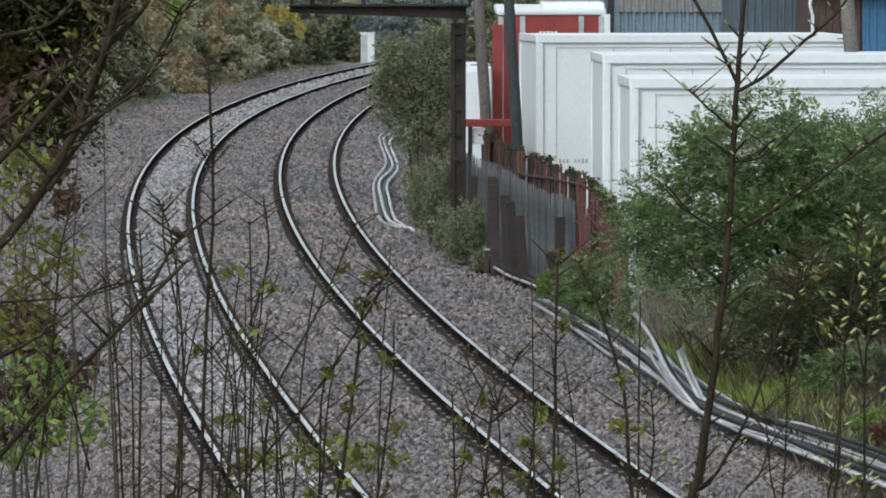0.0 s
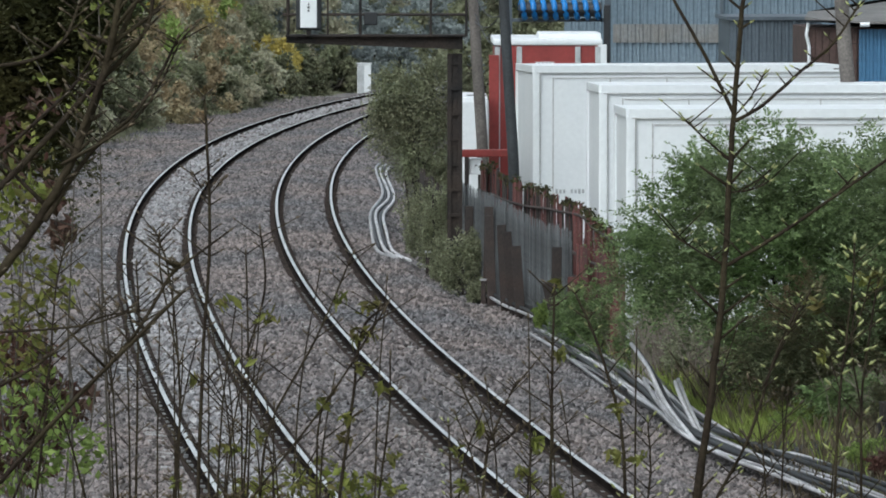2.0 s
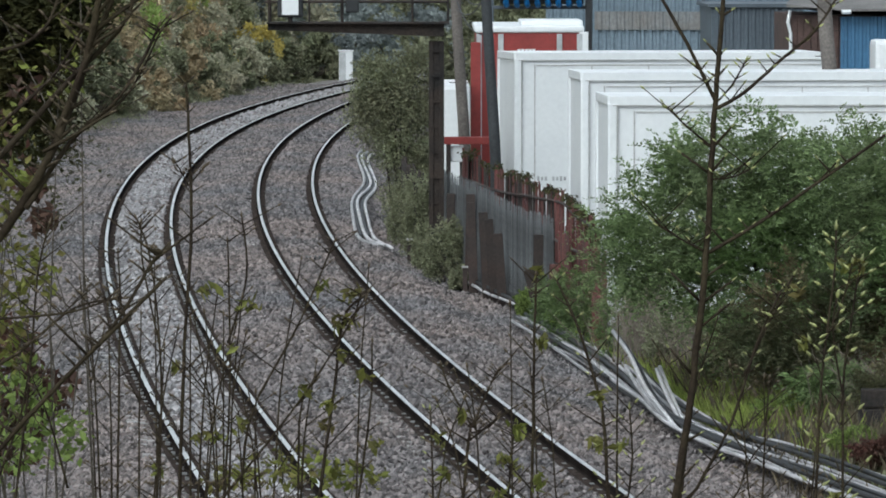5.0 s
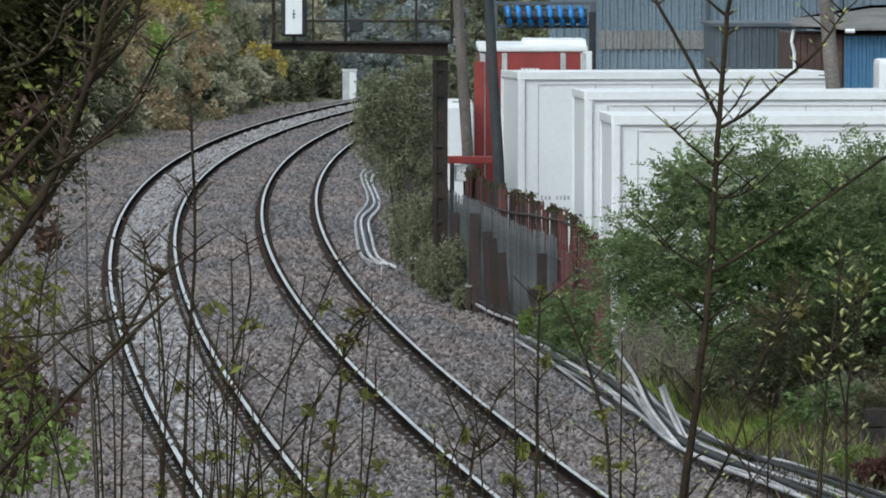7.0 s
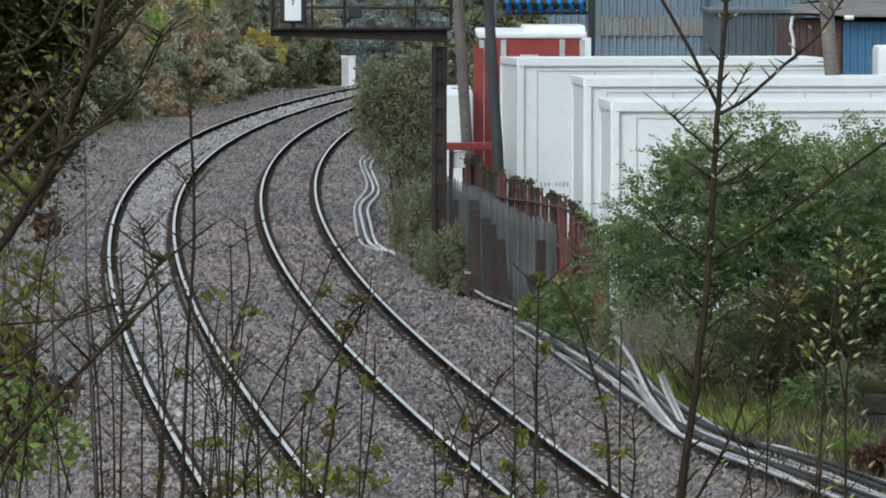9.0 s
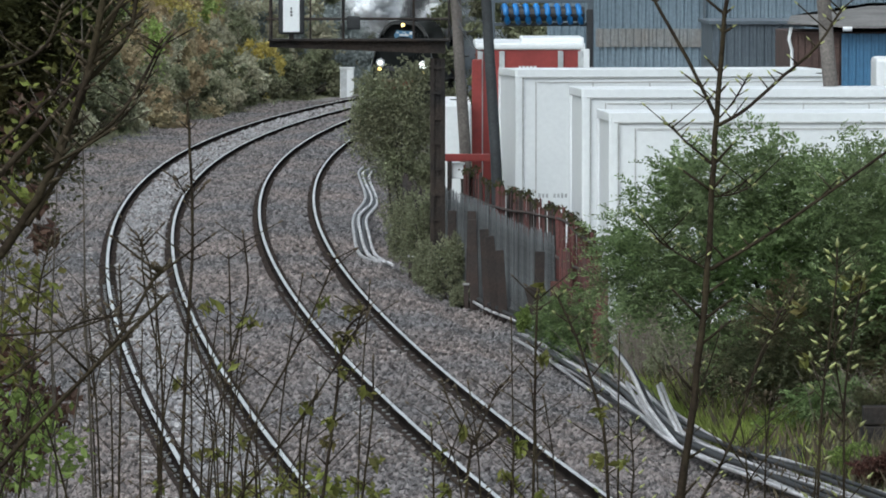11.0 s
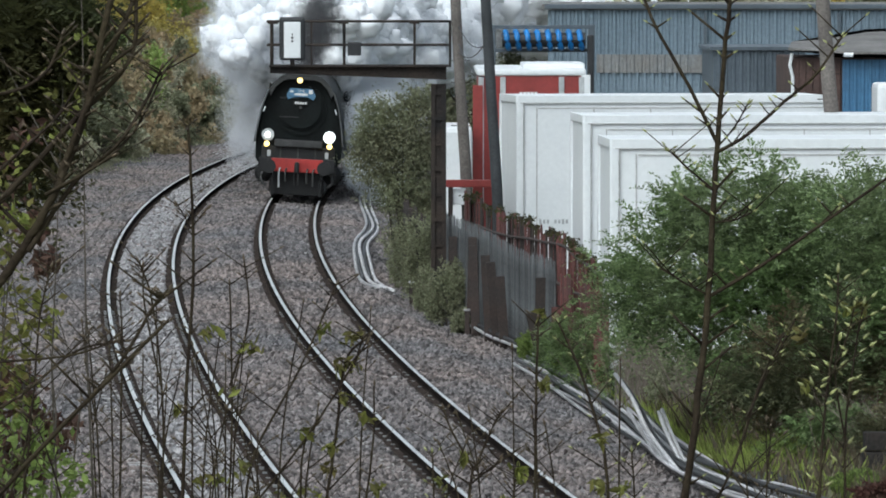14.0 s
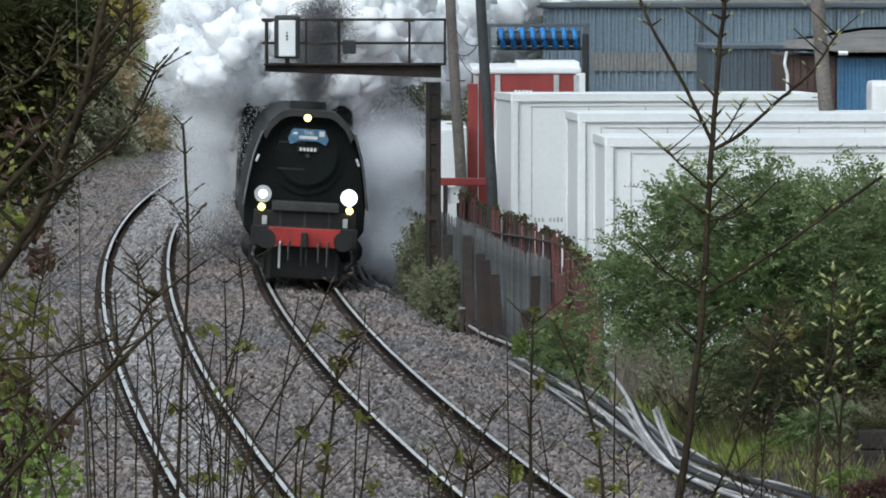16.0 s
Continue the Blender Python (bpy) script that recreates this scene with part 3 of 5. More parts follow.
def build_right_bushes():
    x, d = 5.2, 77.0
    z = ground_z(x, d)
    blobs = [(-1.3, 0.2, 2.5, 1.3, 1.0, 1.2), (-0.3, 0.1, 3.4, 1.15, 0.9, 1.0), (-1.9, -0.1, 2.1, 0.9, 0.8, 0.7), (0.7, 0, 3.0, 1.4, 1.0, 1.2), (-0.4, -0.6, 1.9, 1.5, 0.9, 1.3), (0.5, -0.3, 0.9, 1.4, 0.7, 0.9),
             (1.2, -0.5, 1.7, 1.5, 1.0, 1.3), (0.2, 0.5, 2.2, 1.6, 0.6, 1.4), (-1.25, 0, 3.35, 0.6, 0.6, 0.6)]
    shrub("evergreen_bush", (x, d, z), blobs, 100000, 0.050, M["leaf"], "large dark evergreen bush beside the fence", 21, radius=0.045, feathery=0.5)
    x, d = 7.6, 75.0
    z = ground_z(x, d)
    blobs = [(0, 0, 2.5, 1.6, 1.2, 1.3), (-0.9, 0.2, 3.0, 1.1, 0.9, 0.9), (0.8, 0, 3.0, 1.3, 1.0, 1.0), (-0.6, -0.6, 1.4, 1.5, 0.9, 1.2), (0.9, -0.5, 1.2, 1.4, 0.9, 1.2)]
    shrub("evergreen_bush", (x, d, z), blobs, 90000, 0.050, M["leaf"], "dark evergreen bush reaching over the verge", 22, radius=0.045, feathery=0.5)
    x, d = 6.1, 74.2
    z = ground_z(x, d)
    blobs = [(-0.6, 0, 1.1, 0.9, 0.6, 0.8), (0.5, 0.1, 1.3, 1.0, 0.6, 0.9), (1.6, 0, 1.2, 0.9, 0.6, 0.9), (-1.2, 0.4, 0.7, 0.6, 0.5, 0.5), (0.2, -0.2, 0.5, 1.1, 0.5, 0.5), (1.5, -0.3, 0.5, 1.1, 0.5, 0.5), (2.6, 0, 0.9, 0.9, 0.5, 0.8)]
    shrub("evergreen_bush", (x, d, z), blobs, 48000, 0.044, M["darkleaf"], "shaded drooping evergreen boughs near the ground", 23, radius=0.03, feathery=0.5)
    # low shrubs at the fence foot
    for i, (x, d, w, h, mtl) in enumerate([
            (0.45, 108.0, 0.55, 1.5, "midleaf"), (0.15, 111.5, 0.5, 1.3, "midleaf"), (0.75, 105.9, 0.25, 0.55, "midleaf"), (2.05, 97.5, 0.3, 0.6, "greenleaf"), (2.42, 93.6, 0.42, 1.2, "leaf"), (2.68, 91.3, 0.5, 1.5, "leaf"), (-0.12, 114.5, 0.5, 2.1, "midleaf"), (-0.45, 119.5, 0.5, 1.9, "midleaf"),
            (2.95, 88.8, 0.5, 1.5, "leaf"), (2.6, 92.0, 0.35, 0.7, "greenleaf"), (3.35, 85.6, 0.5, 1.6, "leaf"), (3.7, 84.2, 0.5, 1.6, "midleaf"), (4.15, 82.5, 0.6, 1.1, "midleaf"), (4.9, 78.5, 0.6, 0.9, "darkleaf"),
            (5.5, 75.5, 0.6, 0.8, "darkleaf"), (5.9, 73.0, 0.6, 0.7, "leaf"), (6.5, 71.0, 0.6, 0.7, "darkleaf"), (5.1, 73.5, 0.35, 0.4, "greenleaf"), (6.1, 66.2, 0.5, 0.4, "redleaf"), (5.8, 68.0, 0.35, 0.35, "greenleaf")]):
        z = ground_z(x, d)
        shrub("low_shrub", (x, d, z), [(0, 0, h * 0.5, w, 0.5, h * 0.5), (w * 0.4, 0.1, h * 0.65, w * 0.6, 0.4, h * 0.4), (-w * 0.5, 0, h * 0.35, w * 0.5, 0.4, h * 0.35)], 7000, 0.036,
              M[mtl], "low green shrub at the foot of the fence", 30 + i, radius=0.014, group="shrubs along the fence", feathery=0.25 if mtl in ("leaf", "darkleaf") else 0)
    # dead grey brush in front of the boards and brown stems under the bush
    rnd = random.Random(71)
    for x, d, w, h, n in ((3.6, 83.6, 0.6, 1.7, 110), (4.3, 81.0, 0.7, 1.2, 60), (5.3, 76.0, 0.8, 0.9, 60), (6.3, 73.0, 0.8, 0.8, 50)):
        t = thing("dead_brush", (x, d, ground_z(x, d)), "tangle of bare grey dead stems beside the bush", "brush", "dead brush by the fence")
        bm = bmesh.new()
        for _ in range(n):
            x0, y0, hh = rnd.gauss(0, w * 0.45), rnd.gauss(0, 0.3), h * rnd.uniform(0.5, 1.1)
            lx, ly = rnd.gauss(0, 0.3), rnd.gauss(0, 0.2)
            r = rnd.uniform(0.004, 0.009)
            tube(bm, [(x0, y0, -0.05), (x0 + lx * 0.3, y0 + ly * 0.3, hh * 0.5), (x0 + lx, y0 + ly, hh)], [r, r * 0.8, r * 0.3], 4)
            tube(bm, [(x0 + lx * 0.3, y0 + ly * 0.3, hh * 0.5), (x0 + lx * 0.3 + rnd.gauss(0, 0.2), y0, hh * 0.5 + rnd.uniform(0.1, 0.4))], [r * 0.7, r * 0.2], 4)
        part("stem_tangle", bm, M["deadtwig"], t)["kind"] = "stuff"
    t = thing("timber_stack", (6.75, 69.6, ground_z(6.75, 69.6) - 0.12), "two dark old timbers stacked on the verge", "timber")
    for k in range(2):
        part("timber", box(bmesh.new(), (0.04 * k, 0.03 * k, 0.16 + 0.27 * k), (1.5, 0.25, 0.25), 0.02), M["dark"], t)
    # leggy grey-green bush by the gantry
    x, d = -0.72, 131.0
    z = ground_z(x, d)
    blobs = [(0, 0, 3.6, 1.1, 0.9, 1.0), (-0.4, 0, 2.7, 1.15, 0.9, 1.0), (0.55, 0, 2.9, 1.1, 0.9, 1.1), (0.1, 0, 1.9, 1.15, 0.8, 0.9), (0.5, 0, 4.25, 0.75, 0.6, 0.6), (-0.6, 0.1, 3.2, 0.7, 0.6, 0.7), (0.45, 0.2, 1.2, 0.9, 0.6, 0.8), (1.3, 0.3, 3.6, 0.7, 0.5, 0.6), (0.2, 0, 0.7, 0.9, 0.5, 0.7), (0.9, -0.2, 1.6, 0.6, 0.4, 0.8), (0.9, -0.3, 0.6, 0.5, 0.4, 0.6), (-0.6, 0, 4.0, 0.65, 0.5, 0.65), (-0.85, 0, 3.2, 0.6, 0.5, 0.7)]
    shrub("tall_bush", (x, d, z), blobs, 34000, 0.05, M["midleaf"], "tall grey-green bush beside the signal gantry", 41, radius=0.05, hollow=0.2)


def build_woods_backdrop():
    """Far woods that close the view behind the trees, with haze put into their leaf colour."""
    rs = np.random.RandomState(77)
    blobs = []
    for i in range(150):
        a = -0.42 + 0.84 * i / 149
        r = 345 + rs.uniform(0, 50)
        blobs.append((r * math.sin(a), r * math.cos(a), 5 + rs.uniform(0, 7), rs.uniform(4, 7), rs.uniform(3, 5), rs.uniform(4, 7)))
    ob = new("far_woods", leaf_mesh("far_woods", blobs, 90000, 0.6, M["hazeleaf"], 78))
    tagged(ob, "distant grey-green woodland, leaves tinted for haze, closing the view", "woodland", kind="stuff")


# ---- signal gantry ----


def build_gantry():
    g = thing("signal_gantry", (0.275, 110.0, -0.5), "dark weathered steel cantilever signal gantry over the track", "signal gantry")
    zz = lambda z: z + 0.5
    bm = bmesh.new()
    box(bm, (-0.115, 0, zz(2.1)), (0.10, 0.34, 5.2), 0.012)
    box(bm, (0.115, 0, zz(2.1)), (0.10, 0.34, 5.2), 0.012)
    box(bm, (0, 0.1, zz(2.1)), (0.2, 0.05, 5.2))
    box(bm, (0, -0.10, zz(2.1)), (0.2, 0.06, 5.2))
    part("post", bm, M["dark"], g, "rust-streaked dark steel post")
    for k in range(9):
        bm = bmesh.new()
        box(bm, (0, -0.172, zz(0.1 + k * 0.55)), (0.30, 0.02, 0.07))
        part("batten_plate", bm, M["dark"], g)
    bm = bmesh.new()
    prism(bm, [(-3.65, zz(4.94)), (0.17, zz(4.80)), (0.17, zz(5.07)), (-3.65, zz(5.07))], -0.3, 0.3)
    part("beam", bm, M["dark"], g, "tapered dark steel cantilever beam")
    bm = bmesh.new()
    box(bm, (-1.7, 0, zz(5.095)), (3.95, 0.9, 0.045), 0.01)
    part("walkway", bm, M["dark"], g, "mossy walkway deck")
    for y in (-0.42, 0.42):
        for x in (-3.62, -2.05, -0.52, 0.25):
            bm = bmesh.new()
            tube(bm, [(x, y, zz(5.1)), (x, y, zz(6.06))], 0.026, 8)
            part("handrail_post", bm, M["dark"], g)
        for z in (5.55, 6.06):
            bm = bmesh.new()
            tube(bm, [(-3.72, y, zz(z)), (0.27, y, zz(z))], 0.024, 8)
            part("handrail", bm, M["dark"], g)
    bm = bmesh.new()
    tube(bm, [(-2.75, -0.42, zz(5.1)), (-2.75, -0.42, zz(6.06))], 0.02, 8)
    part("handrail_post", bm, M["dark"], g)
    # signal seen from the front, white lamp case in a black surround
    s = part("signal_head", box(bmesh.new(), (-3.16, -0.5, zz(5.69)), (0.56, 0.10, 0.94), 0.06), M["blackplastic"], g, "black rounded signal surround")
    part("panel", box(bmesh.new(), (-3.16, -0.565, zz(5.66)), (0.36, 0.03, 0.78), 0.015), M["white"], s, "white panel")
    for dz, w in ((0.10, 0.03), (0.03, 0.05), (-0.04, 0.04)):
        part("mark", box(bmesh.new(), (-3.16, -0.584, zz(5.68 + dz)), (w, 0.008, 0.045)), M["blackplastic"], s, "small black mark")
    part("bracket", box(bmesh.new(), (-3.16, -0.45, zz(5.17)), (0.10, 0.08, 0.14)), M["dark"], s)
    b = part("junction_box", box(bmesh.new(), (-1.82, -0.5, zz(5.47)), (0.29, 0.16, 0.29), 0.02), M["blackplastic"], g, "square black box")
    part("lid", box(bmesh.new(), (-1.82, -0.59, zz(5.47)), (0.25, 0.015, 0.25), 0.01), M["blackplastic"], b)
    for x in (-3.58, -2.05, -0.52):
        bm = bmesh.new()
        box(bm, (x, -0.42, zz(6.03)), (0.22, 0.05, 0.05))
        part("clamp", bm, M["dark"], g)


# ---- yard: trailers, lorry, sheds, poles ----


def trailer(x, d, top, length, turn, label, writing=False):
    """A box trailer; its near left bottom corner stands at x, d."""
    m = Matrix.Translation((x, d, top - 4.2)) @ Matrix.Rotation(radians(turn), 4, "Z")
    t = thing("box_trailer", m, label, "trailer", "white trailers in the yard")
    part("body", box(bmesh.new(), (length / 2, 1.25, 2.15), (length, 2.5, 4.10), 0.03), M["white"], t, "plain white box body")
    part("roof_rail", box(bmesh.new(), (length / 2, -0.012, 4.13), (length, 0.05, 0.16), 0.012), M["white"], t)
    part("floor_rail", box(bmesh.new(), (length / 2, -0.012, 0.17), (length, 0.05, 0.14), 0.012), M["offwhite"], t)
    part("corner_post", box(bmesh.new(), (0.05, -0.015, 2.3), (0.12, 0.05, 3.55), 0.012), M["white"], t)
    part("corner_post", box(bmesh.new(), (-0.012, 0.06, 2.3), (0.05, 0.12, 3.55), 0.012), M["white"], t)
    part("corner_post", box(bmesh.new(), (-0.012, 2.44, 2.3), (0.05, 0.12, 3.55), 0.012), M["white"], t)
    part("end_rail", box(bmesh.new(), (-0.015, 1.25, 4.13), (0.05, 2.4, 0.16), 0.012), M["white"], t)
    # framed side panel: thin raised seams
    for x0 in [0.42 + 1.28 * i for i in range(int(length / 1.3))]:
        part("seam", box(bmesh.new(), (x0, -0.004, 2.25), (0.025, 0.018, 3.4)), M["seam"], t)
    part("seam", box(bmesh.new(), (length / 2 + 0.2, -0.004, 3.93), (length - 0.5, 0.018, 0.025)), M["seam"], t)
    part("seam", box(bmesh.new(), (0.125, -0.03, 2.2), (0.022, 0.03, 3.7)), M["seam"], t, "dark grimy corner seam")
    part("seam", box(bmesh.new(), (length / 2, -0.03, 4.045), (length - 0.1, 0.03, 0.018)), M["seam"], t)
    for sx in (1.5, length - 2.6, length - 1.3):
        if 0 < sx < length:
            bm = bmesh.new()
            for y in (0.35, 2.15):
                disc(bm, (sx, y, 0.02), 0.48, 0.36, 20)
            part("wheel_pair", bm, M["blackplastic"], t)
    part("chassis", box(bmesh.new(), (length / 2, 1.25, 0.26), (length - 0.4, 1.0, 0.28)), M["black"], t)
    if writing:
        for i in range(11):
            if i not in (3, 8):
                part("letter_bar", box(bmesh.new(), (0.5 + 0.085 * i, -0.006, 1.42), (0.05, 0.006, 0.085 if i % 3 else 0.11)), M["offwhite"], t, "faint grey lettering bar")
    return t


def corrugated(bm, x0, x1, z0, z1, y, pitch=0.2, deep=0.035):
    """A wall sheet with trapezoid ribs, facing -y."""
    n = int((x1 - x0) / pitch)
    pts = []
    for i in range(n):
        a = x0 + i * pitch
        pts += [(a, 0), (a + pitch * 0.35, 0), (a + pitch * 0.5, -deep), (a + pitch * 0.85, -deep)]
    pts.append((x1, 0))
    lo = [bm.verts.new((x, y + q, z0)) for x, q in pts]
    hi = [bm.verts.new((x, y + q, z1)) for x, q in pts]
    for i in range(len(pts) - 1):
        bm.faces.new((lo[i], lo[i + 1], hi[i + 1], hi[i]))
    return bm


def build_sheds():
    s = thing("industrial_shed", Matrix.Translation((4.0, 166.0, -0.6)) @ Matrix.Rotation(radians(-3), 4, "Z"), "long blue-grey corrugated metal industrial shed", "shed")
    part("wall", box(bmesh.new(), (15, 9, 3.3), (30, 17.9, 6.6)), M["cladding"], s)
    part("wall_cladding", corrugated(bmesh.new(), 0, 30, 0, 6.6, -0.06, 0.25, 0.05), M["cladding"], s, "ribbed blue-grey sheets")
    bm = bmesh.new()
    prism(bm, [(-0.2, 6.62), (30.2, 6.62), (30.2, 6.8), (-0.2, 6.8)], -0.25, 18.2)
    part("roof", bm, M["roofgrey"], s)
    part("gutter", box(bmesh.new(), (15, -0.2, 6.72), (30.2, 0.16, 0.16), 0.03), M["clad_dark"], s)
    part("strip_window", corrugated(bmesh.new(), 1.6, 5.1, 4.55, 5.15, -0.13, 0.25, 0.05), M["pale"], s, "stained translucent sheet strip")
    for x in (5.15, 9.5):
        part("downpipe", box(bmesh.new(), (x, -0.17, 3.3), (0.1, 0.1, 6.4)), M["clad_dark"], s)
    a = thing("shed_annexe", (8.45, 149.0, -0.6), "dark slate-grey corrugated shed annexe", "shed")
    part("wall", box(bmesh.new(), (1.35, 3, 2.75), (2.7, 5.9, 5.5)), M["clad_dark"], a)
    part("wall_cladding", corrugated(bmesh.new(), 0, 2.7, 0, 5.5, -0.03, 0.22, 0.04), M["clad_dark"], a)
    part("roof", box(bmesh.new(), (1.35, 3, 5.56), (2.9, 6.3, 0.1)), M["clad_dark"], a)
    # low building with a shallow grey roof, brown boarded end and blue side
    h = thing("workshop", (9.75, 135.0, -0.6), "low workshop with brown boarding, blue cladding and grey roof", "building")
    part("wall", box(bmesh.new(), (4.5, 3, 2.75), (9, 5.9, 5.5)), M["brownboard"], h)
    for i in range(7):
        part("board", box(bmesh.new(), (0.1 + 0.185 * i, -0.0, 2.75), (0.165, 0.05, 5.5)), M["brownboard"], h)
    part("side_wall", corrugated(bmesh.new(), 1.35, 9, 0, 5.45, -0.04, 0.2, 0.035), M["blueclad"], h, "bright blue ribbed cladding")
    bm = bmesh.new()
    v = [(-0.12, -0.35, 5.70), (1.45, -0.35, 5.52), (9.2, -0.35, 5.52), (9.2, 6.2, 6.3), (2.6, 6.2, 6.13), (0.45, 6.2, 5.78)]
    lo = [bm.verts.new(p) for p in v]
    hi = [bm.verts.new((p[0], p[1], p[2] + 0.08)) for p in v]
    bm.faces.new(lo[::-1])
    bm.faces.new(hi)
    for i in range(6):
        bm.faces.new((lo[i], lo[(i + 1) % 6], hi[(i + 1) % 6], hi[i]))
    part("roof", bm, M["roofgrey"], h, "weathered grey sheet roof")
    part("downpipe", tube(bmesh.new(), [(0.0, -0.12, 5.62), (-0.06, -0.14, 5.3), (0.02, -0.1, 5.0), (0.02, -0.1, 0)], 0.045, 8), M["white"], h, "white downpipe")
    part("roof_cap", tube(bmesh.new(), [(1.35, -0.42, 5.58), (1.6, -0.42, 5.58)], 0.06, 8), M["white"], h)
    c = thing("white_cabin", (11.4, 128.0, -0.6), "small white cabin beside the blue workshop", "cabin")
    part("body", box(bmesh.new(), (1.0, 0.8, 2.48), (2.0, 1.6, 4.96), 0.12), M["white"], c)
    part("opening", box(bmesh.new(), (0.35, -0.01, 3.6), (0.35, 0.03, 0.4), 0.01), M["glass"], c)


def build_lorry():
    t = thing("red_lorry", (1.22, 121.0, -0.3), "red lorry body with white roof and grey posts", "lorry")
    part("body", box(bmesh.new(), (1.30, 3.0, 2.95), (2.5, 6.0, 4.1), 0.03), M["lorryred"], t)
    part("roof", box(bmesh.new(), (1.30, 3.0, 5.06), (2.62, 6.1, 0.16), 0.05), M["white"], t, "white roof")
    part("roof_fairing", box(bmesh.new(), (1.85, 2.2, 5.18), (1.5, 3.0, 0.16), 0.04), M["white"], t)
    for x in (0.10, 0.62, 2.02, 2.5):
        part("post", box(bmesh.new(), (x, -0.02, 2.95), (0.13, 0.06, 4.0), 0.015), M["offwhite"], t)
    part("side_panel", box(bmesh.new(), (0.02, -0.06, 2.6), (0.24, 0.05, 4.3), 0.01), M["lorryred"], t)
    for i in range(5):
        part("letter_bar", box(bmesh.new(), (1.05 + 0.09 * i, -0.012, 4.55), (0.07, 0.02, 0.08)), M["white"], t, "white lettering bar")
    part("white_corner", box(bmesh.new(), (2.6, -0.01, 4.5), (0.22, 0.06, 1.0), 0.02), M["white"], t)
    bm = bmesh.new()
    for x in (0.25, 2.3):
        disc(bm, (x, 0.8, 0.5), 0.5, 0.35, 20, "X")
    part("wheel_pair", bm, M["blackplastic"], t)
    b = thing("red_barrier", (0.45, 113.0, -0.3), "red steel beam on short posts with white boxes", "barrier")
    part("beam", box(bmesh.new(), (0.6, 0, 2.72), (1.2, 0.12, 0.17), 0.02), M["lorryred"], b)
    for x in (0.1, 1.1):
        part("post", box(bmesh.new(), (x, 0, 1.35), (0.1, 0.1, 2.7)), M["rustpale"], b)
    part("box", box(bmesh.new(), (0.28, 0.2, 2.42), (0.32, 0.3, 0.36), 0.02), M["white"], b, "white box")
    c = thing("white_van", (0.42, 119.0, -0.3), "white van partly hidden behind the pole", "van")
    part("body", box(bmesh.new(), (0.3, 2.2, 2.1), (0.75, 4.4, 3.4), 0.12), M["white"], c)
    part("bumper", box(bmesh.new(), (0.3, -0.03, 0.6), (0.78, 0.12, 0.3), 0.04), M["offwhite"], c)
    part("wheel_pair", disc(bmesh.new(), (0.3, 0.8, 0.4), 0.4, 0.7, 18, "X"), M["blackplastic"], c)


def build_wash_frame():
    t = thing("coil_frame", (1.75, 131.0, -0.4), "steel frame carrying a blue and black spiral hose", "frame")
    for x in (0.0, 2.55):
        for y in (0, 1.2):
            part("post", box(bmesh.new(), (x, y, 3.1), (0.12, 0.12, 6.2), 0.01), M["clad_dark"], t)
    for z in (6.15, 5.55):
        part("rail", box(bmesh.new(), (1.28, 0, z), (2.67, 0.09, 0.09), 0.01), M["clad_dark"], t)
    coil = part("coil", tube(bmesh.new(), [(0.22, -0.25, 5.82), (2.36, -0.25, 5.82)], 0.19, 16), M["blackplastic"], t, "black drum")
    for i in range(8):
        bm = bmesh.new()
        pts = [(0.26 + 0.27 * i + 0.012 * k, -0.25 + 0.215 * math.cos(k * 0.45), 5.82 + 0.215 * math.sin(k * 0.45)) for k in range(15)]
        tube(bm, pts, 0.075, 8)
        part("coil_turn", bm, M["bluecoil"], coil, "blue spiral turn", True)
    part("ladder", box(bmesh.new(), (2.5, -0.2, 5.0), (0.16, 0.3, 1.9), 0.03), M["blackplastic"], t, "black cable chain")


def build_poles():
    for pts, r, d, dark, lab in (
            ([(0.70, -0.3 + 6.4), (0.80, 4.4), (0.92, 2.6), (1.05, -0.4)], 0.13, 117.0, False, "leaning weathered wooden telegraph pole"),
            ([(1.24, 6.9), (1.35, 5.0), (1.50, 2.6), (1.62, -0.4)], 0.115, 107.0, True, "dark tarred wooden pole behind the fence"),
            ([(7.80, 6.9), (7.95, 5.0), (8.13, 3.0), (8.3, -0.2)], 0.145, 100.0, False, "tall weathered wooden pole by the trailers")):
        t = thing("telegraph_pole", (pts[-1][0], d, -0.6), lab, "pole", "poles by the yard")
        bm = bmesh.new()
        tube(bm, [(x - pts[-1][0], 0, z + 0.6) for x, z in [(pts[0][0] - 0.1, 8.5)] + pts], [r * 0.9, r * 0.95, r, r * 1.05, r * 1.1], 12)
        part("shaft", bm, M["poledark" if dark else "pole"], t, smooth=True)
        if not dark:
            for k in range(4):
                part("step_iron", tube(bmesh.new(), [(pts[1][0] - pts[-1][0] - 0.22, 0, 4.2 + k * 0.5), (pts[1][0] - pts[-1][0] + 0.22, 0, 4.2 + k * 0.5)], 0.012, 6), M["dark"], t)
    # wires between the first two poles
    w = thing("overhead_wire", (0, 0, 0), "thin black overhead wires strung between the poles", "wire")
    for z0, z1 in ((5.9, 5.6), (5.5, 4.9), (5.3, 5.7)):
        pts = [(0.75 + 0.55 * k / 6, 117 - 10 * k / 6, z0 + (z1 - z0) * k / 6 - 0.25 * math.sin(math.pi * k / 6)) for k in range(7)]
        part("strand", tube(bmesh.new(), pts, 0.012, 5), M["blackplastic"], w)


# ---- fence along the yard ----
FENCE = [(-0.55, 127.0), (0.05, 116.0), (0.50, 110.5), (1.15, 105.5), (1.85, 100.0), (2.40, 96.0), (2.88, 91.0), (3.12, 86.5)]
BACK_FENCE = [(0.85, 113.0), (1.55, 106.5), (2.15, 101.0), (2.72, 96.0), (3.10, 88.5)]


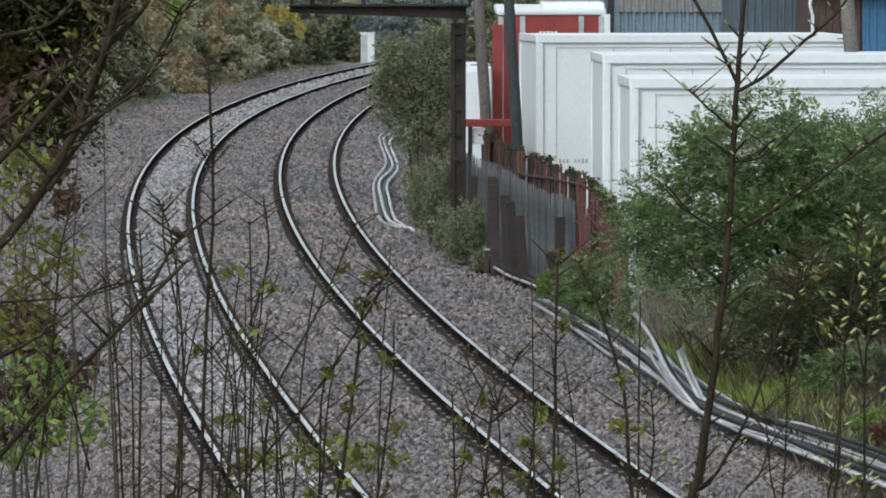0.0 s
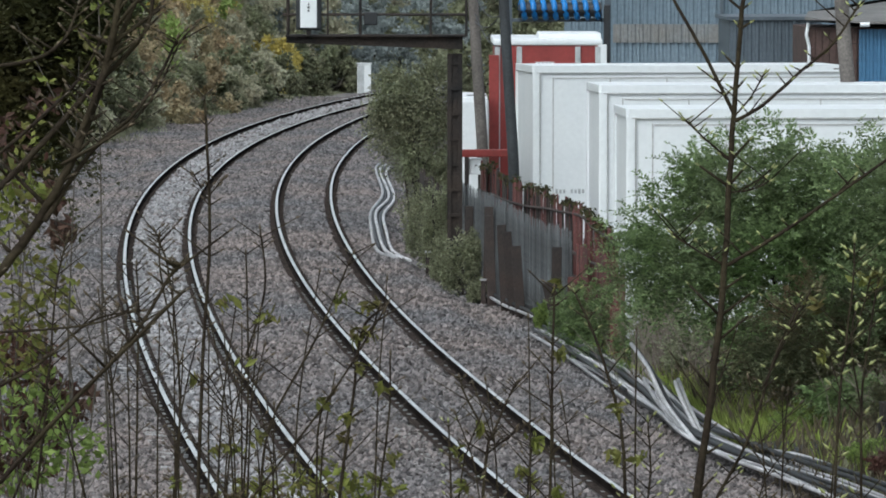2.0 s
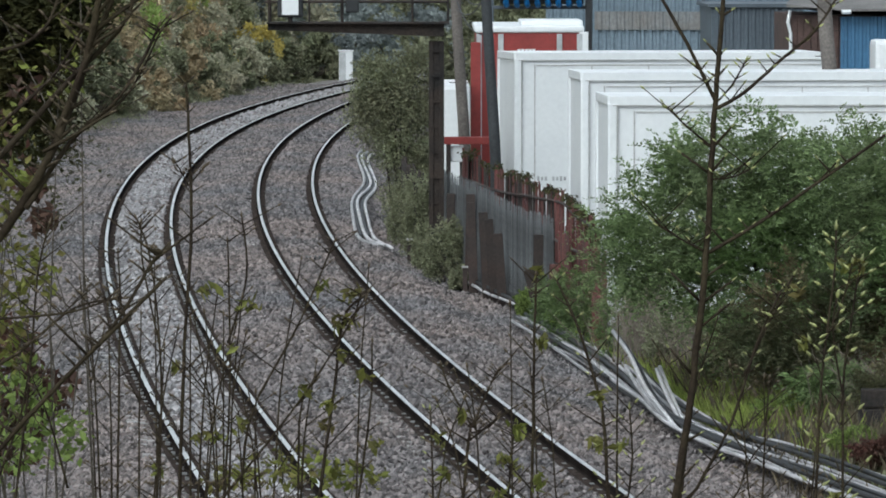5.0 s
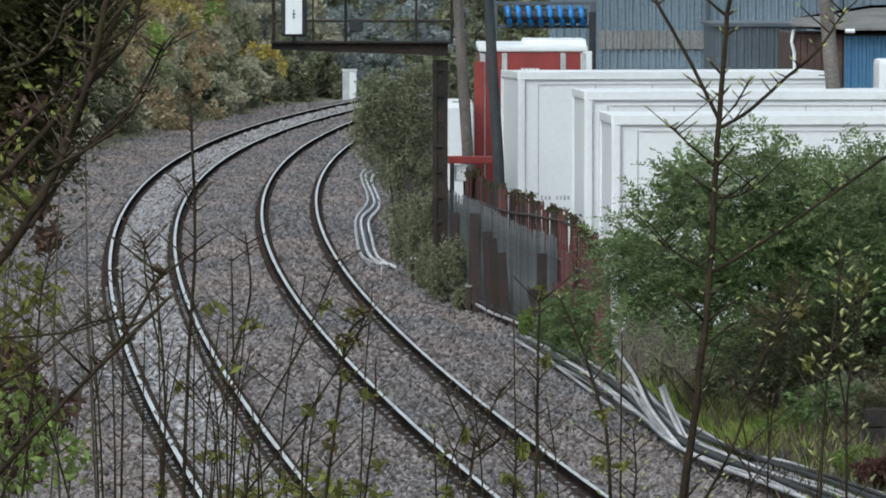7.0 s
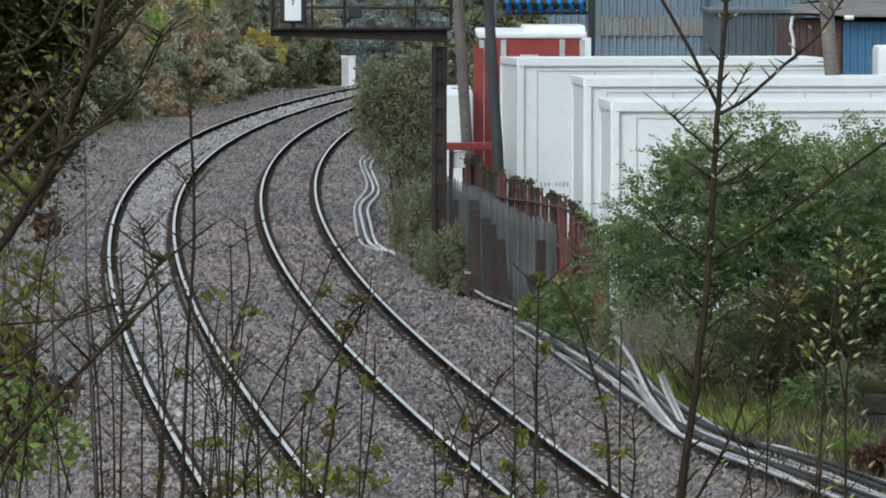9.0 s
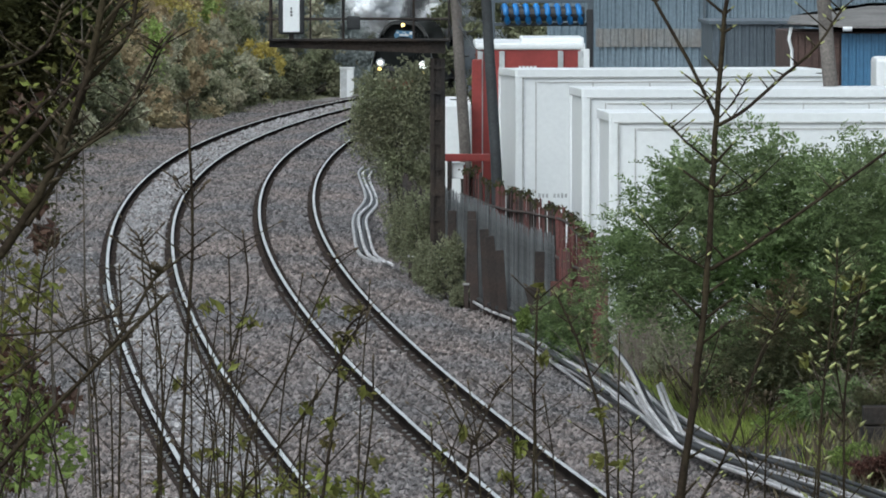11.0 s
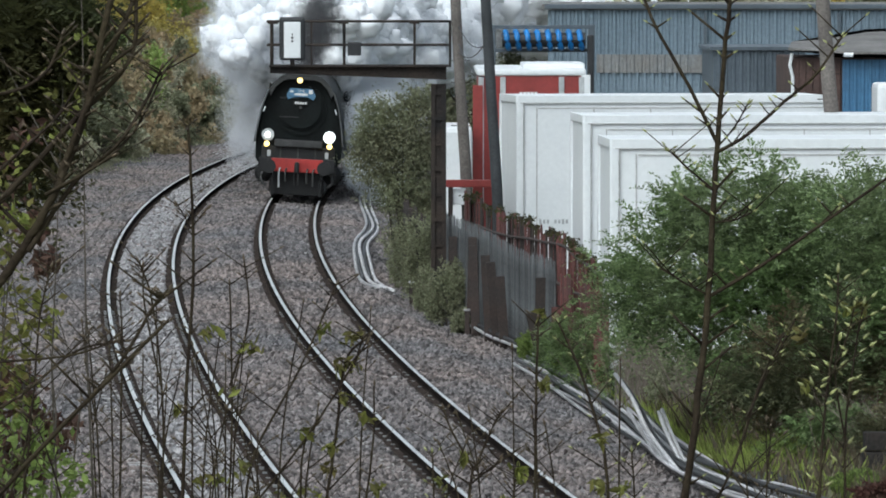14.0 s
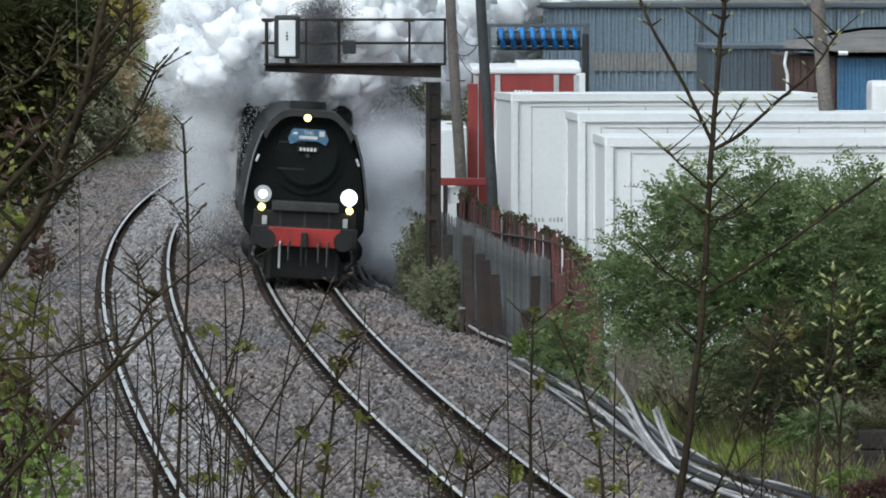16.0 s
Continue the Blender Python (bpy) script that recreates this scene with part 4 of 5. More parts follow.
def along(line, s):
    for (x0, y0), (x1, y1) in zip(line, line[1:]):
        L = math.hypot(x1 - x0, y1 - y0)
        if s <= L:
            return x0 + (x1 - x0) * s / L, y0 + (y1 - y0) * s / L, math.atan2(y1 - y0, x1 - x0)
        s -= L
    return None


def build_fence():
    rnd = random.Random(3)
    f = thing("yard_fence", (0, 0, 0), "patched yard fence of galvanised pales and rust-brown boards", "fence")
    bm = bmesh.new()
    prism(bm, [(-0.035, 0), (0.035, 0), (0.035, 2.24), (0.018, 2.35), (0, 2.4), (-0.018, 2.35), (-0.035, 2.24)], -0.006, 0.006)
    box(bm, (0.0, 0.012, 1.1), (0.03, 0.02, 2.2))
    pale = mesh_of(bm, "pale", M["palisade"])
    bm = bmesh.new()
    box(bm, (0, 0, 0.98), (0.17, 0.03, 1.96), 0.006)
    boards = [mesh_of(bm, "board", M["rustpale"])]
    bm = bmesh.new()
    box(bm, (0, 0, 1.0), (0.17, 0.03, 2.0), 0.006)
    boards.append(mesh_of(bm, "board_red", M["redpale"]))
    s = 0.0
    while True:
        q = along(FENCE, s)
        if not q:
            break
        x, y, a = q
        red = y < 95.5
        if y > 112:
            me = boards[0]
        elif red:
            me = boards[1]
        else:
            me = pale
        o = new("pale" if me is pale else "board", me)
        o.parent = f
        if red and rnd.random() < 0.25:
            s += 0.21
            o.matrix_basis = Matrix.Translation((x, y, ground_z(x, y) - 0.9))
            continue
        z = ground_z(x, y) - (0.1 + 0.32 * smooth_step(107, 98, y) if not red else 0.18) + rnd.uniform(-0.04, 0.04) + (rnd.choice((0, 0, -0.12, 0.1)) if me is not pale else 0)
        o.matrix_basis = Matrix.Translation((x, y, z)) @ Matrix.Rotation(a + rnd.uniform(-0.06, 0.06), 4, "Z") @ Matrix.Rotation(rnd.uniform(-0.03, 0.03), 4, "Y")
        s += 0.155 if me is pale else 0.21
    for z in (0.45, 1.55):
        pts = []
        for k in range(0, 62):
            q = along(FENCE, k * 0.87)
            if q:
                pts.append((q[0] + 0.04, q[1] + 0.03, ground_z(q[0], q[1]) + z))
        part("rail", tube(bmesh.new(), pts, 0.03, 6), M["rustpale"], f)
    # stout brown boards leaning before the pales
    for x, y, h, lean in ((1.02, 106.2, 2.12, 1), (1.12, 105.4, 1.98, -2), (1.38, 103.5, 1.85, -3), (1.53, 102.4, 1.75, -5), (1.66, 101.4, 1.5, -4), (0.66, 109.5, 1.95, 0), (2.22, 96.0, 1.75, 1), (2.32, 95.0, 1.2, -14),
                          (-0.3, 121.0, 2.0, 1), (0.0, 115.5, 1.9, -2), (0.30, 112.0, 1.7, 3), (-0.1, 118.0, 1.8, 4)):
        bm = bmesh.new()
        box(bm, (0, 0, h / 2), (0.19, 0.08, h), 0.015)
        o = part("post", bm, M["rustpale"], f, "dark brown leaning board")
        o.matrix_basis = Matrix.Translation((x - 0.08, y - 0.45, ground_z(x, y) - 0.05)) @ Matrix.Rotation(radians(lean), 4, "Y")
    tall = []
    for m in ("rustpale", "redpale"):
        tall.append(mesh_of(box(bmesh.new(), (0, 0, 1.35), (0.18, 0.03, 2.7), 0.006), "tall_board", M[m]))
    # older boarding behind it with scrub along its top
    g = thing("old_board_fence", (0, 0, 0), "old red-brown board fence with gaps and scrub on top", "fence")
    tops, s = [], 0.0
    while True:
        q = along(BACK_FENCE, s)
        if not q:
            break
        x, y, a = q
        h = 2.70 - 0.026 * (113 - y) + rnd.uniform(-0.14, 0.06)
        o = new("board", tall[1 if rnd.random() < (0.8 if y < 97 else 0.5) else 0])
        o.parent = g
        z = ground_z(x, y) - 0.35 + (h - 2.3)
        o.matrix_basis = Matrix.Translation((x, y, z)) @ Matrix.Rotation(a + rnd.uniform(-0.2, 0.2), 4, "Z") @ Matrix.Rotation(rnd.uniform(-0.14, 0.14), 4, "Y")
        if rnd.random() < 0.5:
            tops.append((x, y, z + 2.68, rnd.uniform(0.1, 0.2), rnd.uniform(0.1, 0.25), rnd.uniform(0.05, 0.12)))
        s += rnd.choice((0.17, 0.19, 0.2, 0.32))
    for z in (0.9, 2.1):
        pts = []
        for k in range(0, 40):
            q = along(BACK_FENCE, k * 0.87)
            if q:
                pts.append((q[0] - 0.05, q[1] - 0.03, ground_z(q[0], q[1]) + z))
        part("rail", tube(bmesh.new(), pts, 0.03, 6), M["rustpale"], g)
    ob = new("fence_scrub", leaf_mesh("fence_scrub", tops, 1500, 0.045, M["needle"], 91))
    tagged(ob, "dark dead creeper clinging along the old fence", "creeper", kind="stuff")


# ---- cables beside the track ----


def curve_points(pts, n=6):
    out = []
    P = [Vector(p) for p in pts]
    for i in range(len(P) - 1):
        a, b, c, d = P[max(i - 1, 0)], P[i], P[i + 1], P[min(i + 2, len(P) - 1)]
        for k in range(n):
            t = k / n
            out.append(0.5 * ((2 * b) + (c - a) * t + (2 * a - 5 * b + 4 * c - d) * t * t + (3 * b - a - 3 * c + d) * t ** 3))
    return out + [P[-1]]


def build_cables():
    rnd = random.Random(17)
    t = thing("cable_bundle", (0, 0, 0), "bundle of thick pale grey cables lying beside the track", "cables", "cables along the line")

    def lay(route, lift, r, pale, label=""):
        pts = [(x + rnd.uniform(-0.03, 0.03), y + rnd.uniform(-0.2, 0.2), ground_z(x, y) + lift + 0.07 + rnd.uniform(0, 0.06)) for x, y in route]
        part("cable", tube(bmesh.new(), curve_points(pts), r if pale else r * 1.15, 8), M["cable" if pale else "cabledark"], t, label, True)

    first = [(0.69, 107.6), (1.05, 105.0), (1.32, 102.8), (1.62, 100.4), (1.95, 97.6)]
    for i, cut in enumerate((0, 1, 2, 2, 1)):
        lay([(x + 0.07 * i - 0.05, y) for x, y in first[cut:]], 0.10 + 0.04 * (i % 2), 0.032, i % 2 == 0)
    middle = [(2.0, 95.8), (2.45, 91.6), (2.92, 87.0), (3.27, 82.2), (3.50, 78.4), (3.73, 74.9), (4.21, 71.5), (4.67, 68.9), (5.14, 65.9), (6.1, 60.5)]
    for i in range(15):
        off = (i - 7) * (0.058 if i > 7 else 0.048)
        lay([(x + off * (1.0 if y > 80 else 0.75), y + off * 1.5) for x, y in middle[(0, 0, 0, 1, 0, 0, 0, 1, 0, 0, 0, 2, 3, 3, 4)[i]:(4, 4, 10, 10, 10, 10, 10, 10, 10, 10, 10, 10, 10, 10, 10)[i]]], (0.05 if i % 2 == 0 else 0.09) + 0.05 * (i % 3), rnd.uniform(0.026, 0.034), i % 2 == 0)
    lay([(2.41, 95.9), (2.75, 92.9), (3.07, 89.9), (3.44, 83.1), (3.79, 76.0)], 0.16, 0.042, True, "loose upper cable")
    lay([(2.01, 92.0), (2.67, 86.8), (3.02, 83.0)], 0.05, 0.03, True, "thin outlying cable")
    lay([(2.85, 91.0), (3.25, 89.2)], 0.12, 0.022, True, "short stray rod")
    # loose ends lifting off the bundle
    for k, pts in enumerate((
            [(3.70, 74.0, -0.25), (3.36, 76.0, 0.13), (3.15, 77.0, 0.56), (2.92, 78.0, 0.86)], [(3.76, 74.0, -0.28), (3.45, 76.0, 0.08), (3.22, 77.0, 0.50), (3.0, 78.0, 0.78)],
            [(3.66, 74.6, -0.26), (3.36, 76.6, 0.02), (3.24, 77.4, 0.36), (3.12, 78.0, 0.62)], [(3.6, 75.2, -0.28), (3.34, 77.0, -0.02), (3.2, 77.6, 0.18), (3.12, 78.0, 0.32)],
            [(3.80, 74.6, -0.25), (3.64, 76.4, 0.1), (3.56, 77.2, 0.34)], [(3.86, 74.8, -0.25), (3.72, 76.6, 0.08), (3.62, 77.4, 0.36)])):
        part("cable", tube(bmesh.new(), curve_points(pts), 0.032, 8), M["cabledark" if k == 1 else "cable"], t, "loose lifted cable end", True)
    t2 = thing("cable_bundle", (0, 0, 0), "short kinked bundle of pale grey cables in the ballast", "cables", "cables along the line")
    side = [(-1.88, 170.0), (-2.0, 163.5), (-1.58, 150.0), (-1.75, 137.0), (-1.60, 128.0), (-1.35, 119.0), (-0.9, 116.0)]
    for i in range(5):
        pts = []
        for k, (x, y) in enumerate(side[:7 - (i % 2)]):
            x2 = x + (i - 2) * 0.085 + rnd.uniform(-0.03, 0.03)
            pts.append((x2, y, ground_z(x2, y) + 0.07 + rnd.uniform(0, 0.05)))
        part("cable", tube(bmesh.new(), curve_points(pts), 0.045, 8), M["cable" if i % 2 == 0 else "cabledark"], t2, "", True)
    # short concrete trough lids and stub posts
    for x, y, s in ((-0.55, 122.5, 1.1), (-0.2, 116.5, 1.2)):
        tr = thing("trough_lid", Matrix.Translation((x, y, ground_z(x, y) + 0.06)) @ Matrix.Rotation(radians(70), 4, "Z"), "pale concrete trough lid lying on the verge", "trough lid", "trough lids")
        part("slab", box(bmesh.new(), (0, 0, 0), (s * 3, 0.26, 0.10), 0.015), M["sleeper"], tr)
    for x, y in ((0.86, 105.4), (-0.32, 113.5)):
        p = thing("marker_post", (x, y, ground_z(x, y) - 0.05), "short dark wooden stub post by the cables", "post", "stub posts")
        part("stub", box(bmesh.new(), (0, 0, 0.3), (0.10, 0.10, 0.6), 0.01), M["rustpale"], p)
        part("cap", box(bmesh.new(), (0, 0, 0.6), (0.14, 0.14, 0.04), 0.008), M["cable"], p)
    g = thing("grey_mat", (4.85, 72.0, ground_z(4.85, 72.0) + 0.05), "dark grey rubber mat rolled beside the cables", "mat")
    part("sheet", box(bmesh.new(), (0, 0, 0.03), (0.8, 2.2, 0.05), 0.02), M["grime"], g)
    for k in range(3):
        part("roll", tube(bmesh.new(), [(0.15 + 0.16 * k, -1.2 - 0.2 * k, 0.10), (0.45 + 0.16 * k, -0.4 - 0.2 * k, 0.12)], 0.10, 10), M["blackplastic"], g, "", True)


def build_lineside():
    x, d = -3.95, 257.0
    c = thing("relay_cabinet", (x, d, ground_z(x, d)), "white lineside relay cabinet at the end of the curve", "cabinet")
    part("body", box(bmesh.new(), (0, 0, 0.85), (0.7, 0.6, 1.7), 0.03), M["white"], c)
    part("door", box(bmesh.new(), (0.17, -0.31, 0.85), (0.31, 0.03, 1.55), 0.01), M["white"], c)
    part("door", box(bmesh.new(), (-0.17, -0.31, 0.85), (0.31, 0.03, 1.55), 0.01), M["offwhite"], c)
    part("roof", box(bmesh.new(), (0, 0, 1.73), (0.78, 0.7, 0.06), 0.01), M["white"], c)
    x, y = poly(RIGHT_TRACK, 111.5), 111.5
    g = thing("track_plate", (x, y, -0.13), "small ribbed steel plate between the rails", "plate")
    for k in range(6):
        part("rib", box(bmesh.new(), (-0.25 + 0.1 * k, 0, 0.03), (0.045, 0.7, 0.05), 0.01), M["grime"], g)


# ---- young growth close to the camera ----


def sapling(x, d, stems, label, seed, leaves=0, buds=True, group="saplings near the camera", budsize=0.008, base=None):
    """stems: lists of (points, base radius, tip radius), points relative to x, d and the eye's height."""
    rnd = random.Random(seed)
    z0 = ground_z(x, d) - 0.05
    t = thing("sapling", (x, d, z0), label, "sapling", group)
    wood, bud, leafpts = bmesh.new(), bmesh.new(), []
    for pts, r0, r1 in stems:
        P = curve_points([(px, py, pz + EYE[2] - z0) for px, py, pz in pts], 5)
        n = len(P)
        P = [p + Vector((rnd.uniform(-1, 1), rnd.uniform(-1, 1), 0)) * r0 * 0.15 for p in P]
        tube(wood, P, [r0 + (r1 - r0) * i / (n - 1) for i in range(n)], 7)
        for i in range(2, n):
            if rnd.random() < 0.6:
                p = P[i]
                a = rnd.uniform(-0.5, 0.5)
                for sgn in (-1, 1):
                    dv = Vector((sgn * math.cos(a), math.sin(a) * 0.6, rnd.uniform(0.5, 1.2))).normalized()
                    L = rnd.uniform(0.012, 0.035) if rnd.random() < 0.8 else rnd.uniform(0.05, 0.13)
                    q = p + dv * L
                    tube(wood, [p, q], [max(r1 * 0.8, r0 * 0.2), r1 * 0.55], 5)
                    if buds:
                        tube(bud, [q, q + dv * budsize * 1.2, q + dv * budsize * 3.4], [budsize * 0.3, budsize * 0.7, budsize * 0.12], 6)
                    leafpts.append((q.x, q.y, q.z))
        e = P[-1]
        if buds:
            dv = (P[-1] - P[-2]).normalized()
            tube(bud, [e, e + dv * budsize * 1.5, e + dv * budsize * 4], [budsize * 0.4, budsize * 0.8, budsize * 0.12], 6)
    part("stem", wood, M["twig"], t, "", True)
    if buds:
        part("bud_growth", bud, M["budbrown" if 4 <= seed <= 14 or seed in (19, 20, 22) else "bud"], t, "small opening buds", True)["kind"] = "stuff"
    else:
        bud.free()
    if leaves and leafpts:
        blobs = [(*p, 0.035, 0.03, 0.03) for p in rnd.sample(leafpts, min(len(leafpts), leaves))]
        part("leaf_growth", leaf_mesh("leaves", blobs, 9 * len(blobs), 0.018, M["springleaf"], seed, 0.6, 0.1, 2.0), None, t)["kind"] = "stuff"
    return t


def build_saplings():
    """Coordinates: metres right of the camera, and below its height."""
    k = 14.0 / 8961

    def plant(d, lines, label, seed, leaves=0, buds=True, budsize=0.0048):
        q = d / 14.0
        x0 = (lines[0][0][0][0] - 784) * k * q
        stems = []
        for pts, r0, r1 in lines:
            stems.append(([((px - 784) * k * q - x0, 0.02 * math.sin(px * 0.05), -(py + 75) * k * q) for px, py in pts], r0 * q * (0.72 if r0 < 0.0095 else 0.85), r1 * q * 0.8))
        z = ground_z(x0, d) - EYE[2]
        first = stems[0][0][0]
        second = stems[0][0][1]
        lean = (second[0] - first[0]) / max(0.01, second[2] - first[2])
        foot = (first[0] - lean * 0.25, first[1], first[2] - 0.25)
        stems[0] = ([(foot[0], first[1], z - 0.05), (foot[0], first[1], (z + foot[2]) / 2), foot] + stems[0][0], stems[0][1] * 1.15, stems[0][2])
        return sapling(x0, d, stems, label, seed, leaves, buds, budsize=budsize)

    # the strong sapling
    plant(14, [([(1236, 890), (1262, 700), (1285, 480), (1298, 250), (1312, 60), (1325, -80)], 0.0155, 0.007),
               ([(1302, 213), (1250, 110), (1192, 5), (1165, -60)], 0.008, 0.005),
               ([(1300, 225), (1350, 195), (1420, 135), (1475, 85), (1520, 20)], 0.008, 0.004),
               ([(1290, 480), (1380, 425), (1480, 355), (1600, 270)], 0.008, 0.005),
               ([(1292, 290), (1255, 260), (1215, 222)], 0.005, 0.003),
               ([(1283, 478), (1240, 455), (1195, 425)], 0.005, 0.003),
               ([(1302, 215), (1330, 180), (1352, 140)], 0.004, 0.003),
               ([(1294, 350), (1330, 345), (1362, 330)], 0.004, 0.003)], "tall bare sapling with a forked top and pale buds", 1)
    plant(14, [([(1270, 900), (1330, 780), (1375, 640), (1420, 545)], 0.008, 0.004), ([(1350, 700), (1400, 600), (1440, 520)], 0.004, 0.003)], "slender leaning sapling shoot with buds", 2)
    plant(15, [([(1110, 900), (1100, 760), (1060, 620), (1020, 530)], 0.009, 0.004)], "thin curved bare sapling shoot", 3)
    plant(14, [([(975, 900), (978, 760), (980, 620), (983, 520)], 0.007, 0.004)], "upright thin shoot with opening leaves", 4, 9)
    plant(16, [([(855, 900), (865, 800), (875, 780)], 0.007, 0.005), ([(870, 790), (830, 720), (815, 680)], 0.005, 0.003), ([(870, 790), (900, 720), (915, 690)], 0.005, 0.003), ([(868, 800), (900, 790), (915, 770)], 0.004, 0.003)], "forked thin bare brown shoot", 5)
    plant(14, [([(935, 900), (940, 830), (945, 800)], 0.006, 0.003)], "small shoot with opening leaves", 6, 8)
    plant(14, [([(600, 900), (625, 720), (640, 600), (672, 560)], 0.008, 0.004), ([(632, 640), (660, 590), (672, 555)], 0.004, 0.003)], "upright shoot with opening spring leaves", 7, 14)
    plant(13, [([(670, 900), (690, 740), (692, 640)], 0.006, 0.003)], "upright shoot with small leaves", 8, 8)
    plant(14, [([(440, 900), (520, 800), (600, 690), (680, 560)], 0.006, 0.003), ([(460, 890), (480, 760), (560, 610), (625, 460)], 0.006, 0.003)], "long arching bare brown twigs", 9)
    plant(14, [([(350, 900), (360, 640), (372, 420), (365, 200), (362, 180)], 0.009, 0.004), ([(368, 360), (352, 330), (345, 318)], 0.003, 0.002), ([(368, 360), (392, 330)], 0.003, 0.002)], "straight upright bare brown shoot", 10)
    plant(14, [([(310, 900), (318, 700), (300, 500), (275, 420)], 0.006, 0.003), ([(314, 640), (285, 500), (282, 430)], 0.004, 0.003)], "thin bare dark brown shoots", 11)
    plant(15, [([(430, 900), (440, 700), (436, 460)], 0.006, 0.003), ([(436, 640), (470, 520), (462, 415)], 0.005, 0.003)], "twin thin bare shoots", 12)
    plant(14, [([(240, 900), (243, 700), (246, 560), (242, 480)], 0.006, 0.003)], "thin bare dark brown shoot", 13)
    plant(14, [([(560, 900), (565, 760), (590, 700)], 0.006, 0.003), ([(565, 800), (530, 860)], 0.003, 0.002)], "shoot with opening spring leaves", 14, 12)
    plant(13, [([(1480, 900), (1490, 700), (1512, 520), (1515, 440)], 0.007, 0.003), ([(1495, 640), (1530, 560), (1545, 500)], 0.004, 0.003), ([(1490, 700), (1470, 640)], 0.003, 0.002)], "young shoots covered in pale buds", 15, 3, True, 0.007)
    plant(13, [([(1530, 900), (1530, 720), (1545, 590), (1560, 500)], 0.007, 0.003), ([(1530, 740), (1510, 620), (1518, 560)], 0.004, 0.003)], "young shoots covered in pale buds", 16, 3, True, 0.007)
    plant(15, [([(800, 900), (798, 820), (795, 760)], 0.005, 0.003)], "short thin brown leafy shoot", 17, 4)
    plant(12, [([(1150, 900), (1155, 840), (1150, 760)], 0.005, 0.003)], "short leafy spring green shoot", 18, 5)
    # thin undergrowth shoots in the foreground
    rnd = random.Random(44)
    for i in range(34):
        px = rnd.choice((rnd.uniform(180, 760), rnd.uniform(180, 620), rnd.uniform(760, 1568)))
        top = rnd.uniform(560, 800) if px > 700 else rnd.uniform(470, 780)
        sway = rnd.uniform(-60, 70)
        lines = [([(px, 900), (px + sway * 0.3, (900 + top) / 2), (px + sway, top)], rnd.uniform(0.004, 0.007), 0.0022)]
        if rnd.random() < 0.6:
            lines.append(([(px + sway * 0.3, (900 + top) / 2), (px + sway * 0.3 + rnd.uniform(-70, 70), (900 + top) / 2 - rnd.uniform(40, 110))], 0.003, 0.002))
        plant(rnd.uniform(12.5, 16.5), lines, "thin brown undergrowth shoot with small buds", 14 if rnd.random() < 0.7 else 4, rnd.choice((0, 0, 0, 4)))
    # dark overhanging branches
    plant(11, [([(-60, 930), (20, 840), (110, 740), (210, 640), (320, 530)], 0.010, 0.007), ([(150, 700), (240, 600), (300, 500), (322, 480)], 0.007, 0.006), ([(-60, 720), (60, 660), (160, 580), (250, 560)], 0.008, 0.003)], "dark leaning branches with mossy tips", 19)
    plant(10, [([(-60, 560), (40, 440), (110, 330), (165, 200), (205, 60), (235, -80)], 0.019, 0.011), ([(80, 400), (160, 280), (240, 210), (290, 130), (315, 80)], 0.0095, 0.004), ([(130, 280), (190, 130), (265, -40)], 0.012, 0.008), ([(110, 300), (215, 240), (272, 180), (318, 88)], 0.0075, 0.003),
               ([(-40, 380), (60, 280), (150, 180), (260, 60), (270, -60)], 0.012, 0.007), ([(-60, 330), (60, 230), (140, 150), (190, 60)], 0.008, 0.004), ([(-60, 600), (60, 595), (160, 585), (230, 560)], 0.006, 0.003),
               ([(-40, 130), (60, 115), (115, 80), (140, 20)], 0.008, 0.005)], "dark budding branches reaching over the bank", 20)
    plant(12, [([(60, 900), (85, 700), (100, 520), (120, 430)], 0.006, 0.003), ([(20, 900), (70, 760), (90, 640)], 0.005, 0.003), ([(150, 900), (120, 780), (90, 700)], 0.005, 0.002)], "tangled thin dark bare twigs", 22)


